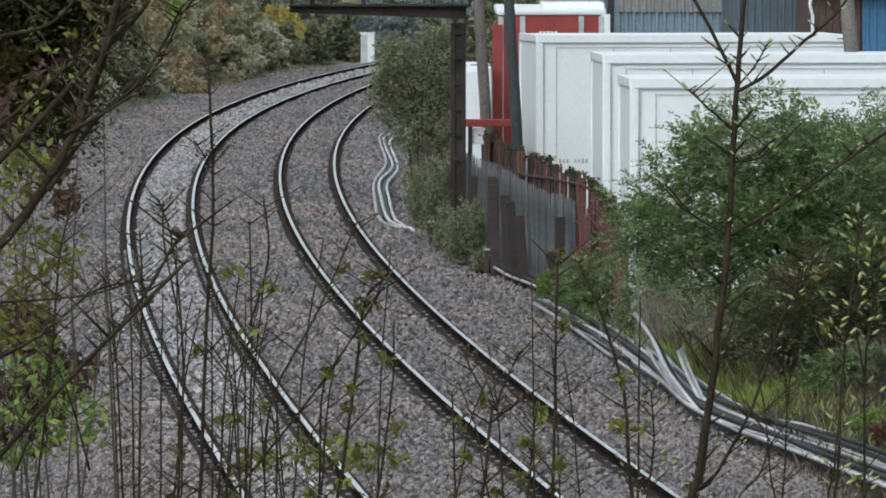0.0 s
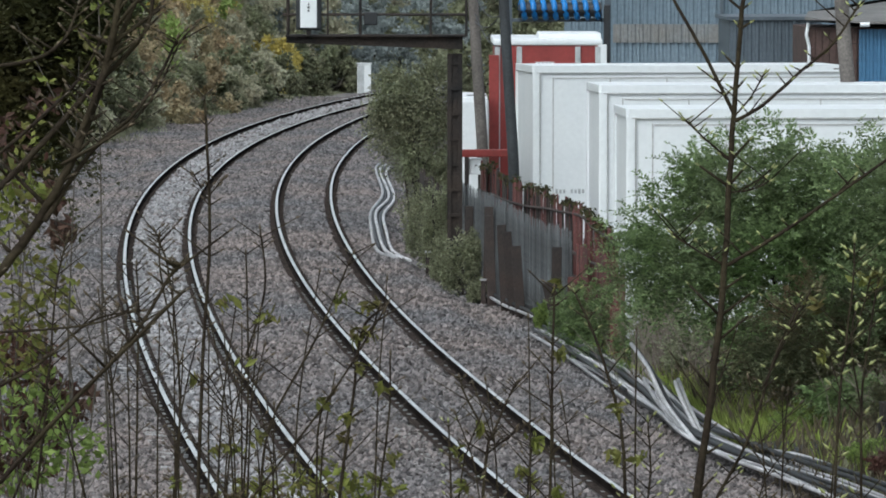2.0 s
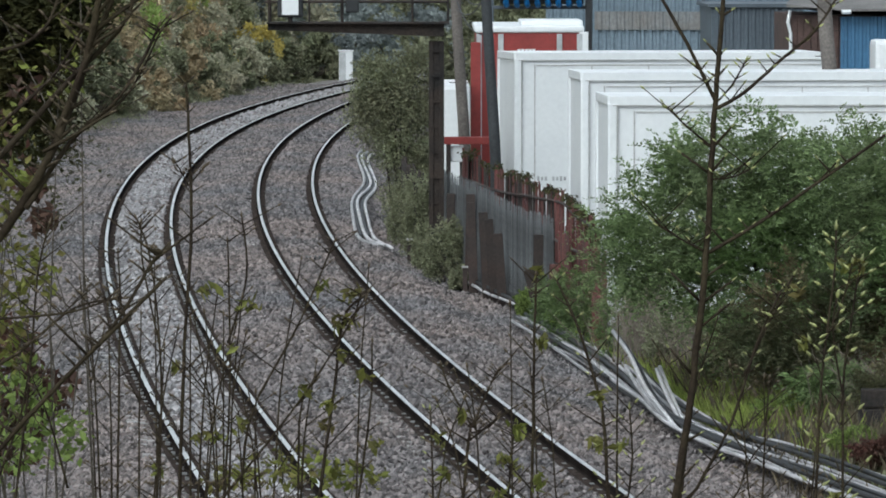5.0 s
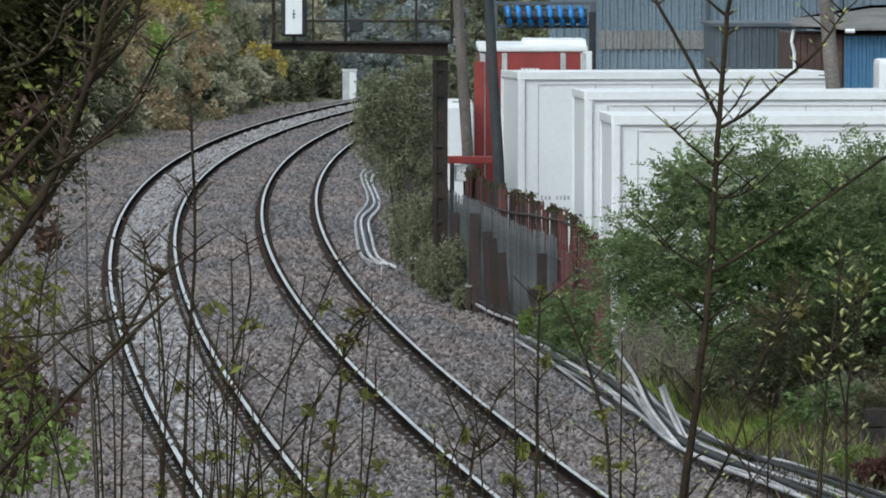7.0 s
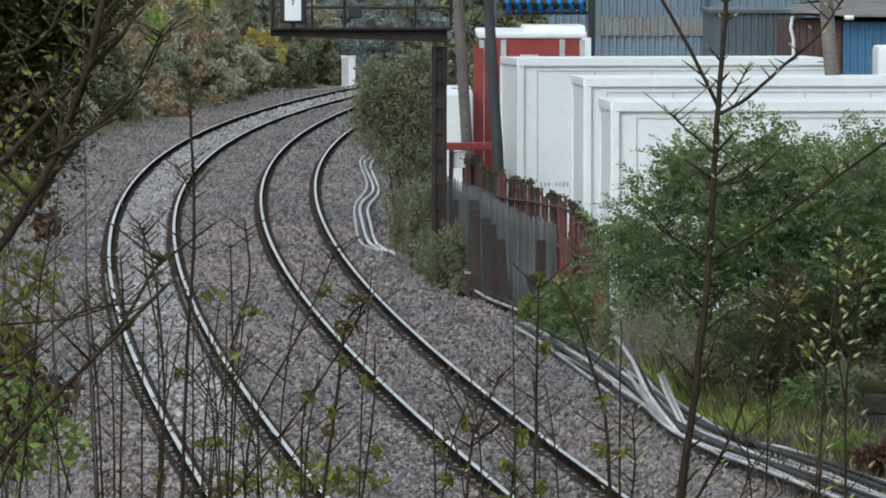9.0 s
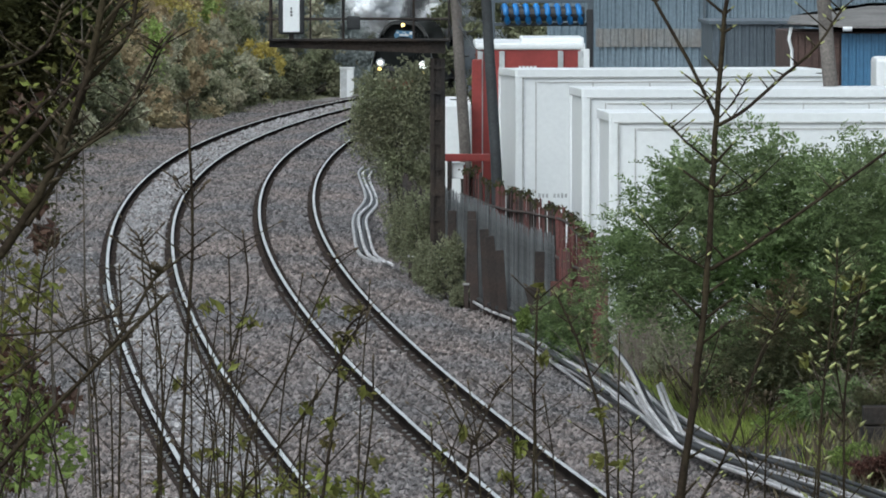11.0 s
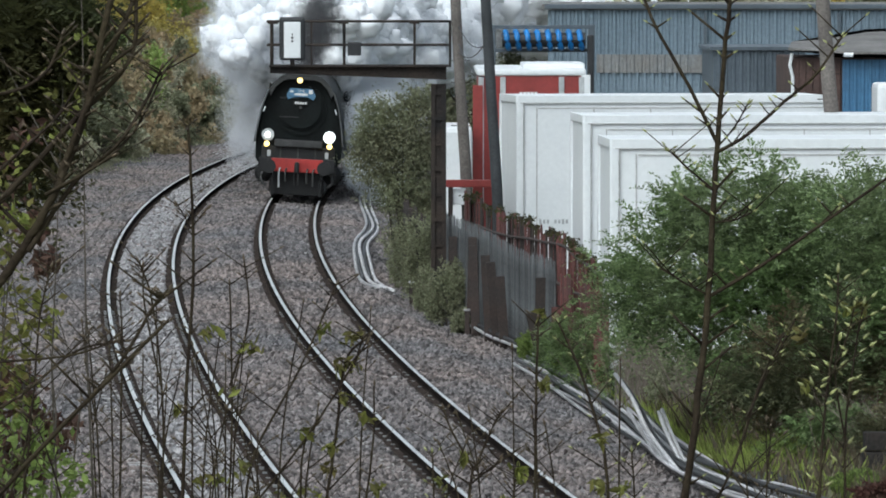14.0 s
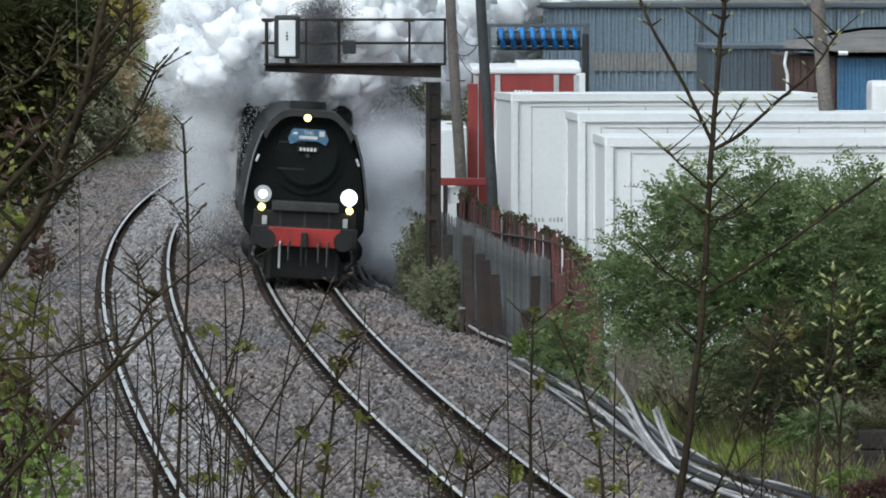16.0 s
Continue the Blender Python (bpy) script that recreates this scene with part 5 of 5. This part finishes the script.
def build_near_leaves():
    """Ivy-dark foliage and light leaves at the edge of the bank, close to the camera."""
    def mass(px, py, d, blobs, count, size, mtl, label, seed, name="near_bush"):
        k = d / 8961
        x = (px - 784) * k
        z = ground_z(x, d)
        top = 6.9 - (py + 75) * k
        B = [(bx * k, by, top - z - bz * k, bw * k, 0.25, bh * k) for bx, by, bz, bw, bh in blobs]
        shrub(name, (x, d, z), B, count, size, M[mtl], label, seed, radius=0.006, stems=2, feathery=0.22 if mtl == "needle" else 0)

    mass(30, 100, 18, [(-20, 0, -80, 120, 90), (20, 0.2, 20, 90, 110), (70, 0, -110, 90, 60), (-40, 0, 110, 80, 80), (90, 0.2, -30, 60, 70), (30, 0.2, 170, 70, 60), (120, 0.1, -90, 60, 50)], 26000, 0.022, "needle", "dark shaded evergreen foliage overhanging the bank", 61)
    mass(35, 500, 12.5, [(0, 0, -130, 70, 80), (25, 0.1, 20, 85, 100), (-10, 0, 130, 85, 80)], 420, 0.020, "springleaf", "yellow-green young leaves on the bank", 62)
    mass(60, 770, 12.5, [(0, 0, -40, 90, 70), (-30, 0, 60, 100, 80), (70, 0.1, 40, 80, 60)], 480, 0.018, "greenleaf", "low green leaves among the brambles", 63)
    mass(40, 640, 17, [(-10, 0, 0, 80, 60), (40, 0, 90, 90, 70), (-20, 0, 160, 100, 80)], 1800, 0.024, "redleaf", "red-brown bramble leaves on the bank", 64)
    mass(120, 150, 12.5, [(0, 0, 0, 90, 90), (60, 0, -90, 60, 60), (-60, 0, 120, 60, 60)], 130, 0.016, "springleaf", "sparse yellow-green opening leaves on dark branches", 68)
    mass(20, 250, 16, [(0, 0, 0, 60, 50), (20, 0, 60, 60, 50), (60, 0, -60, 50, 40)], 110, 0.024, "redleaf", "red-brown young leaves on an overhanging branch", 65)
    mass(110, 420, 16, [(0, 0, 0, 30, 25), (-20, 0, -60, 30, 30)], 220, 0.025, "redleaf", "few red-brown leaves on a twig", 67)
    mass(560, 860, 16, [(0, 0, 0, 90, 40), (100, 0, 20, 70, 30), (-110, 0, 20, 70, 30)], 300, 0.022, "springleaf", "small yellow-green opening leaves low on the bank", 66)


# ---- steam locomotive ----
CASING = [(-1.22, 1.05), (-1.36, 1.25), (-1.37, 1.7), (-1.30, 2.3), (-1.19, 2.9), (-1.03, 3.4), (-0.90, 3.66), (-0.66, 3.88), (-0.45, 3.95),
          (0.45, 3.95), (0.66, 3.88), (0.90, 3.66), (1.03, 3.4), (1.19, 2.9), (1.30, 2.3), (1.37, 1.7), (1.36, 1.25), (1.22, 1.05)]


def build_loco():
    """Its front buffer beam is at y = 0 and it runs towards +y; z = 0 at the rail."""
    L = thing("steam_locomotive", Matrix(), "black steam locomotive with flat-sided casing and red buffer beam", "locomotive")
    part("casing", prism(bmesh.new(), CASING, -10.2, -0.95, 0.02), M["loco"], L, "smooth dark flat-sided casing")
    # hood lip over the smokebox front
    bm = bmesh.new()
    top = [p for p in CASING if p[1] > 3.3]
    ring = [(x * 1.0, z) for x, z in top] + [(x * 0.93, z - 0.15) for x, z in reversed(top)]
    prism(bm, ring, -1.0, -0.55)
    part("hood", bm, M["hood"], L, "grey hood over the smokebox with painted top light")
    sb = part("smokebox_front", disc(bmesh.new(), (0, -0.93, 2.85), 0.82, 0.10, 40), M["loco"], L, "round black smokebox front")
    bm = bmesh.new()
    disc(bm, (0, -0.84, 2.92), 0.72, 0.08, 40)
    disc(bm, (0, -0.77, 2.92), 0.66, 0.08, 40, "Y", 0.5)
    part("door", bm, M["loco"], sb, "domed smokebox door")
    part("dart", tube(bmesh.new(), [(0, -0.72, 2.92), (0, -0.60, 2.92)], 0.05, 10), M["grime"], sb)
    for z in (2.6, 3.2):
        part("hinge", box(bmesh.new(), (0.36, -0.73, z), (0.6, 0.04, 0.05), 0.01), M["black"], sb)
    # smoke deflectors
    for s in (-1, 1):
        bm = bmesh.new()
        a = [(1.04, 3.45), (1.22, 2.9), (1.33, 2.3), (1.40, 1.75)]
        v0 = [bm.verts.new((s * x, -0.55, z)) for x, z in a]
        v1 = [bm.verts.new((s * x, -3.4, z)) for x, z in a]
        for i in range(3):
            bm.faces.new((v0[i], v0[i + 1], v1[i + 1], v1[i]))
        bmesh.ops.solidify(bm, geom=bm.faces[:], thickness=0.03)
        d = part("smoke_deflector", bm, M["loco"], L)
        bm = bmesh.new()
        tube(bm, [(s * x, -0.545, z) for x, z in a], 0.028, 8)
        part("edge_strip", bm, M["palisade"], d, "pale worn front edge")
    # platform, panels and buffer beam
    part("front_platform", box(bmesh.new(), (0, -0.42, 1.78), (1.5, 0.5, 0.22), 0.03), M["grime"], L, "grey front platform")
    part("front_panel", box(bmesh.new(), (0, -0.52, 1.48), (2.3, 0.4, 0.40), 0.04), M["black"], L)
    for x in (-0.55, 0.0, 0.55):
        part("panel_rib", box(bmesh.new(), (x, -0.31, 1.48), (0.05, 0.03, 0.38)), M["grime"], L)
    beam = part("buffer_beam", box(bmesh.new(), (0, -0.06, 1.10), (1.62, 0.12, 0.42), 0.02), M["red"], L, "red buffer beam")
    part("beam_end", box(bmesh.new(), (0, -0.12, 1.10), (2.4, 0.12, 0.46), 0.03), M["black"], L)
    for x in (-0.86, 0.86):
        b = part("buffer", tube(bmesh.new(), [(x, 0.0, 1.06), (x, 0.36, 1.06)], [0.17, 0.13], 20), M["black"], L, "", True)
        part("buffer_head", disc(bmesh.new(), (x, 0.42, 1.06), 0.215, 0.07, 28), M["black"], b)
    hook = part("coupling_hook", box(bmesh.new(), (0, 0.14, 1.05), (0.14, 0.3, 0.34), 0.04), M["black"], L)
    for k in range(3):
        bm = bmesh.new()
        for s in (-1, 1):
            tube(bm, [(s * 0.06, 0.22 + 0.01 * k, 0.98 - 0.16 * k), (s * 0.06, 0.22 + 0.01 * k, 0.80 - 0.16 * k)], 0.022, 6)
        part("link", bm, M["black"], hook)
    for x, l in ((-0.55, 0.45), (0.52, 0.5), (-0.35, 0.35), (0.32, 0.3)):
        part("brake_hose", tube(bmesh.new(), curve_points([(x, 0.04, 1.0), (x + 0.03, 0.2, 0.9), (x + 0.02, 0.2, 0.9 - l)]), 0.028, 8), M["offwhite" if x == 0.52 else "grime"], L, "", True)
    # lamps: two big discs, two small yellow ones, one on top
    for s in (-1, 1):
        lm = part("headlamp", disc(bmesh.new(), (s * 0.97, -0.28, 2.03), 0.195, 0.16, 28), M["white" if s < 0 else "offwhite"], L, "round white headlamp disc")
        part("lens", disc(bmesh.new(), (s * 0.97, -0.19, 2.03), 0.17 if s < 0 else 0.09, 0.04, 28), M["lamp"], lm, "glowing white lens")
        part("marker_lamp", disc(bmesh.new(), (s * 0.99, -0.20, 1.74), 0.085, 0.12, 18), M["yellowlamp"], L, "small glowing yellow lamp")
        part("lamp_bracket", box(bmesh.new(), (s * 0.91, -0.22, 1.45), (0.11, 0.06, 0.2), 0.01), M["offwhite"], L)
        part("grab_rail", tube(bmesh.new(), [(s * 1.1, -0.5, 2.9), (s * 1.16, -0.42, 2.75)], 0.03, 6), M["offwhite"], L)
    t = part("top_lamp", disc(bmesh.new(), (0.05, -0.47, 3.78), 0.10, 0.14, 20), M["black"], L)
    part("lens", disc(bmesh.new(), (0.05, -0.39, 3.78), 0.085, 0.03, 20), M["yellowlamp"], t, "glowing warm lens")
    # headboard and number plate with unreadable writing as bars
    bm = bmesh.new()
    prism(bm, [(-0.46, 3.30), (-0.40, 3.16), (-0.2, 3.25), (0.2, 3.25), (0.40, 3.16), (0.46, 3.30), (0.36, 3.52), (-0.36, 3.52)], -0.70, -0.66)
    hb = part("headboard", bm, M["badge"], L, "blue winged headboard")
    for x, z, w, h in ((0, 3.33, 0.42, 0.07), (-0.3, 3.42, 0.12, 0.12), (0.3, 3.42, 0.10, 0.05)):
        part("letter_bar", box(bmesh.new(), (x, -0.65, z), (w, 0.012, h)), M["letter"], hb, "white lettering bar")
    word = bpy.data.curves.new("headboard_word", "FONT")
    word.body, word.size, word.extrude, word.align_x = "THE", 0.12, 0.004, "CENTER"
    word.materials.append(M["letter"])
    wd = part("lettering", word, None, hb, "white lettering")
    wd.matrix_basis = Matrix.Translation((0, -0.655, 3.40)) @ Matrix.Rotation(math.pi, 4, "Z") @ Matrix.Rotation(math.pi / 2, 4, "X")
    num = part("number_plate", box(bmesh.new(), (0, -0.68, 3.06), (0.48, 0.03, 0.12), 0.01), M["black"], L)
    for k in range(5):
        part("digit_bar", box(bmesh.new(), (-0.16 + 0.08 * k, -0.66, 3.06), (0.055, 0.012, 0.075)), M["letter"], num, "white bar")
    # cylinders, steps, guard irons and front bogie
    for s in (-1, 1):
        part("cylinder", tube(bmesh.new(), [(s * 1.08, -1.4, 0.78), (s * 1.08, -2.5, 0.78)], 0.30, 20), M["black"], L, "", True)
        part("valve_pipe", tube(bmesh.new(), curve_points([(s * 1.05, -0.5, 0.95), (s * 1.12, -0.35, 0.6), (s * 0.95, -0.3, 0.42)]), 0.05, 8), M["grime"], L, "", True)
        st = part("step", box(bmesh.new(), (s * 1.12, -0.45, 0.55), (0.28, 0.2, 0.04), 0.01), M["black"], L)
        part("step_hanger", box(bmesh.new(), (s * 1.2, -0.47, 0.8), (0.04, 0.06, 0.5)), M["black"], st)
        part("guard_iron", box(bmesh.new(), (s * 0.76, -0.25, 0.45), (0.09, 0.05, 0.62), 0.01), M["black"], L)
    part("frame_front", box(bmesh.new(), (0, -0.7, 0.55), (1.5, 0.5, 0.8), 0.04), M["black"], L)
    part("bogie_frame", box(bmesh.new(), (0, -1.9, 0.42), (1.75, 2.6, 0.42), 0.05), M["black"], L)
    for y, r in ((-1.0, 0.47), (-3.0, 0.47), (-4.4, 0.94), (-6.5, 0.94), (-8.6, 0.94), (-10.3, 0.47)):
        ax = part("wheelset", tube(bmesh.new(), [(-0.72, y, r), (0.72, y, r)], 0.08, 12), M["black"], L)
        for s in (-1, 1):
            part("wheel", disc(bmesh.new(), (s * 0.74, y, r), r, 0.13, 32, "X"), M["black"], ax)
    part("running_frame", box(bmesh.new(), (0, -6.0, 0.95), (1.2, 9.0, 0.5), 0.03), M["black"], L)
    part("chimney", disc(bmesh.new(), (0, -2.3, 4.0), 0.42, 0.22, 28, "Z"), M["black"], L)
    part("cab", box(bmesh.new(), (0, -11.3, 2.5), (2.72, 2.2, 2.75), 0.2), M["loco"], L)
    for s in (-1, 1):
        part("cab_window", box(bmesh.new(), (s * 1.2, -10.19, 3.2), (0.26, 0.03, 0.5), 0.02), M["glass"], L)
    tn = part("tender", box(bmesh.new(), (0, -16.2, 2.25), (2.72, 6.6, 2.4), 0.15), M["loco"], L, "dark tender")
    part("tender_frame", box(bmesh.new(), (0, -16.2, 0.85), (1.9, 6.6, 0.5), 0.03), M["black"], tn)
    for y in (-14.0, -16.2, -18.4):
        part("wheelset", tube(bmesh.new(), [(-0.78, y, 0.54), (0.78, y, 0.54)], 0.53, 24), M["black"], tn)
    return L


# ---- steam and smoke: rigid billows that ride and turn with the train ----


def puff_mesh(seed, material, lobes=20):
    """A billow: a core crowded with lobes, each roughened at three scales."""
    rnd = random.Random(seed)
    bm = bmesh.new()
    for k in range(lobes + 1):
        r = rnd.uniform(0.20, 0.46) if k else 0.74
        c = Vector((rnd.gauss(0, 1), rnd.gauss(0, 1), rnd.gauss(0, 0.8))).normalized() * (rnd.uniform(0.58, 0.78) if k else 0.0)
        res = bmesh.ops.create_icosphere(bm, subdivisions=4 if k == 0 else 3, radius=r)
        for v in res["verts"]:
            n = v.co.normalized()
            q = (c + n * r) * 2.4 + Vector((seed * 3.7, 0, 0))
            f = abs(noise.noise(q)) * 0.20 + abs(noise.noise(q * 2.6)) * 0.16 + abs(noise.noise(q * 6.5)) * 0.09
            v.co = c + n * (r * 0.86 + f)
    return mesh_of(bm, "steam_puff", material, True)


def soft_mesh(seed, material, count):
    """Drifting steam: very small flakes, crowded in the middle and thinning outwards."""
    rs = np.random.RandomState(seed)
    v = rs.normal(size=(count, 3))
    v /= np.linalg.norm(v, axis=1)[:, None]
    lump = 0.85 + 0.2 * np.sin(3.1 * v[:, 0] + seed) * np.sin(3.7 * v[:, 1]) + 0.15 * np.sin(6 * v[:, 2] + 4 * v[:, 0] + seed)
    p = v * (lump * rs.rand(count) ** 0.5 * (1 + 0.25 * rs.rand(count) ** 3))[:, None]
    a = rs.normal(size=(count, 3))
    a /= np.linalg.norm(a, axis=1)[:, None]
    b = np.cross(a, rs.normal(size=(count, 3)))
    b /= np.linalg.norm(b, axis=1)[:, None]
    s = rs.uniform(0.011, 0.021, count)[:, None]
    q = np.stack([p + a * s, p + (b * 0.87 - a * 0.5) * s, p - (b * 0.87 + a * 0.5) * s], 1)
    return raw("steam_puff", q.reshape(-1, 3).tolist(), np.arange(3 * count).reshape(-1, 3).tolist(), material)


def build_steam():
    rnd = random.Random(9)
    root = thing("steam_cloud", Matrix(), "billowing white exhaust steam with dark smoke over the chimney", "steam", kind="stuff")
    white = [puff_mesh(10 + i, M["steam"]) for i in range(5)]
    thin = [soft_mesh(20 + i, M["mist"], 6500) for i in range(4)]
    soft = [soft_mesh(26 + i, M["mist"], 17000) for i in range(4)]
    grey = [soft_mesh(30 + i, M["smoke"], 13000) for i in range(3)]
    puffs = []

    def add(kind, x, lag, z, r, drift):
        o = new("smoke_puff" if kind is grey else "steam_puff", rnd.choice(kind))
        o.parent = root
        o.scale = (r, r * rnd.uniform(0.9, 1.2), r * rnd.uniform(0.85, 1.05))
        puffs.append((o, x, lag, z, drift, rnd.uniform(-1, 1), rnd.uniform(0, 360)))

    # dark column at the chimney; local x points to the outside of the curve
    for i in range(8):
        add(grey, rnd.uniform(-0.25, 0.25) - 0.04 * i, 2.1 + i * 0.34, 4.2 + i * 0.26, 0.45 + 0.055 * i, 0.4)
    for i in range(16):
        add(white, rnd.uniform(-1.6, 1.3), rnd.uniform(7.5, 14), rnd.uniform(4.4, 6.8), rnd.uniform(0.8, 1.15), 0.8)
    # white plume trailing behind, thin steam round a dense core
    for i in range(125):
        lag = 8.0 + 80 * (i / 124) ** 1.4
        wide = 1.1 + 0.05 * lag
        x = rnd.uniform(-1, 1) * wide - 0.085 * lag + 0.7
        z = 4.1 + rnd.uniform(-0.4, 2.6) + 0.015 * lag
        r = rnd.uniform(0.75, 1.15) * (0.9 + 0.010 * lag)
        add(white, x, lag, z, r * 0.92, 1.0)
        add(soft, x, lag, z, r * 1.08, 1.0)
        if i % 4 == 1:
            add(thin, x + rnd.uniform(-0.4, 0.4), lag - rnd.uniform(0, 1.5), z - rnd.uniform(-0.3, 0.5), r * rnd.uniform(1.0, 1.2), 1.0)
    # bulge on the outside of the curve
    for i in range(24):
        lag = rnd.uniform(6, 22)
        x, z, r = rnd.uniform(1.4, 3.2), rnd.uniform(3.4, 6.4), rnd.uniform(0.7, 1.15)
        add(white, x, lag, z, r * 0.9, 0.8)
        add(soft, x, lag - 0.2, z, r * 1.1, 0.8)
        if i % 3 == 0:
            add(thin, x + 0.2, lag - 0.6, z - 0.3, r * 1.15, 0.8)
    # thin steam from the cylinders along both sides
    for i in range(9):
        lag = 2.6 + i * 1.2
        add(thin, -rnd.uniform(1.7, 2.5) - 0.03 * lag, lag, rnd.uniform(0.2, 3.0), rnd.uniform(0.6, 0.95), 0.5)
    for i in range(14):
        add(soft, -rnd.uniform(1.7, 2.7), rnd.uniform(2.2, 8.5), rnd.uniform(0.15, 1.4), rnd.uniform(0.5, 0.85), 0.5)
    for i in range(26):
        lag = 3.4 + i * 0.7
        add(soft, -rnd.uniform(1.5, 2.3) - 0.03 * lag, lag, rnd.uniform(0.0, 3.4), rnd.uniform(0.5, 0.95), 0.5)
    for i in range(15):
        lag = 6 + i * 1.4
        add(thin, rnd.uniform(1.3, 2.2) + 0.03 * lag, lag, rnd.uniform(0.9, 3.9), rnd.uniform(0.6, 1.05), 0.5)
    for i in range(10):
        lag = 9 + i * 1.5
        add(white, rnd.choice((-1, 1)) * rnd.uniform(0.5, 1.9), lag + 6, rnd.uniform(1.2, 3.6), rnd.uniform(0.8, 1.2), 0.5)
    return root, puffs


# ---- build ----
build_ground()
TRACKS = [build_track(RIGHT_TRACK, "curved track with wet concrete sleepers and shining rails"), build_track(LEFT_TRACK, "curved track with pale wet sleepers on the outside of the bend")]
build_woods_backdrop()
build_banks()
build_sheds()
trailer(2.04, 112.0, 4.39, 7.0, 8, "white box trailer with faint grey lettering", True)
trailer(3.06, 97.5, 4.34, 12.0, 4, "white box trailer with framed side panels")
trailer(3.22, 87.5, 4.19, 12.0, 3, "white box trailer parked against the fence")
build_lorry()
build_wash_frame()
build_poles()
build_gantry()
build_fence()
build_right_bushes()
build_lineside()
build_cables()
LOCO = build_loco()
STEAM, PUFFS = build_steam()
build_grass()
build_near_leaves()
build_saplings()
build_stones()
for i, (root, line) in enumerate(zip(TRACKS, (RIGHT_TRACK, LEFT_TRACK))):
    build_sleepers(root, line, i, (0.014, 0.034)[i])


def train_pose(d):
    """The pose of the train's front at the distance d, leaning with the banked track."""
    x0, x1 = poly(RIGHT_TRACK, d), poly(RIGHT_TRACK, d + 14)
    ahead = Vector((x0 - x1, -14, 0)).normalized()
    up = (Vector((0, 0, 1)) + 0.053 * Vector((1, 0, 0))).normalized()
    side = ahead.cross(up).normalized()
    up = side.cross(ahead)
    m = Matrix((side, ahead, up)).transposed().to_4x4()
    return Matrix.Translation((x0, d, 0.04)) @ m


def motions():
    times = [0.0, 3.0, 6.0, 8.0] + [9.0 + 0.5 * i for i in range(15)]
    rows = [(t, train_pose(113.6 + 22.9 * (16.0 - t))) for t in times]
    walk(LOCO, rows)
    walk(STEAM, rows)
    for o, x, lag, z, drift, spin, a0 in PUFFS:
        r = []
        for t in (0.0, 4.0, 8.0, 11.0, 12.0, 13.0, 14.0, 15.0, 16.0):
            u = t - 15.0
            if drift == 0.5:
                y = -(lag + 2.2 * max(0.0, min(3.5, -u)))
            else:
                y = -(lag + drift * max(0.0, t - 12.5) * 0.7)
            bend = 0.5 * (y * y) / 812.0
            r.append((t, Matrix.Translation((x - bend, y, z + 0.03 * drift * u)) @ Euler((0.12 * spin * u, 0.1 * spin * u, radians(a0) + 0.08 * u)).to_matrix().to_4x4()))
        walk(o, r)


motions()
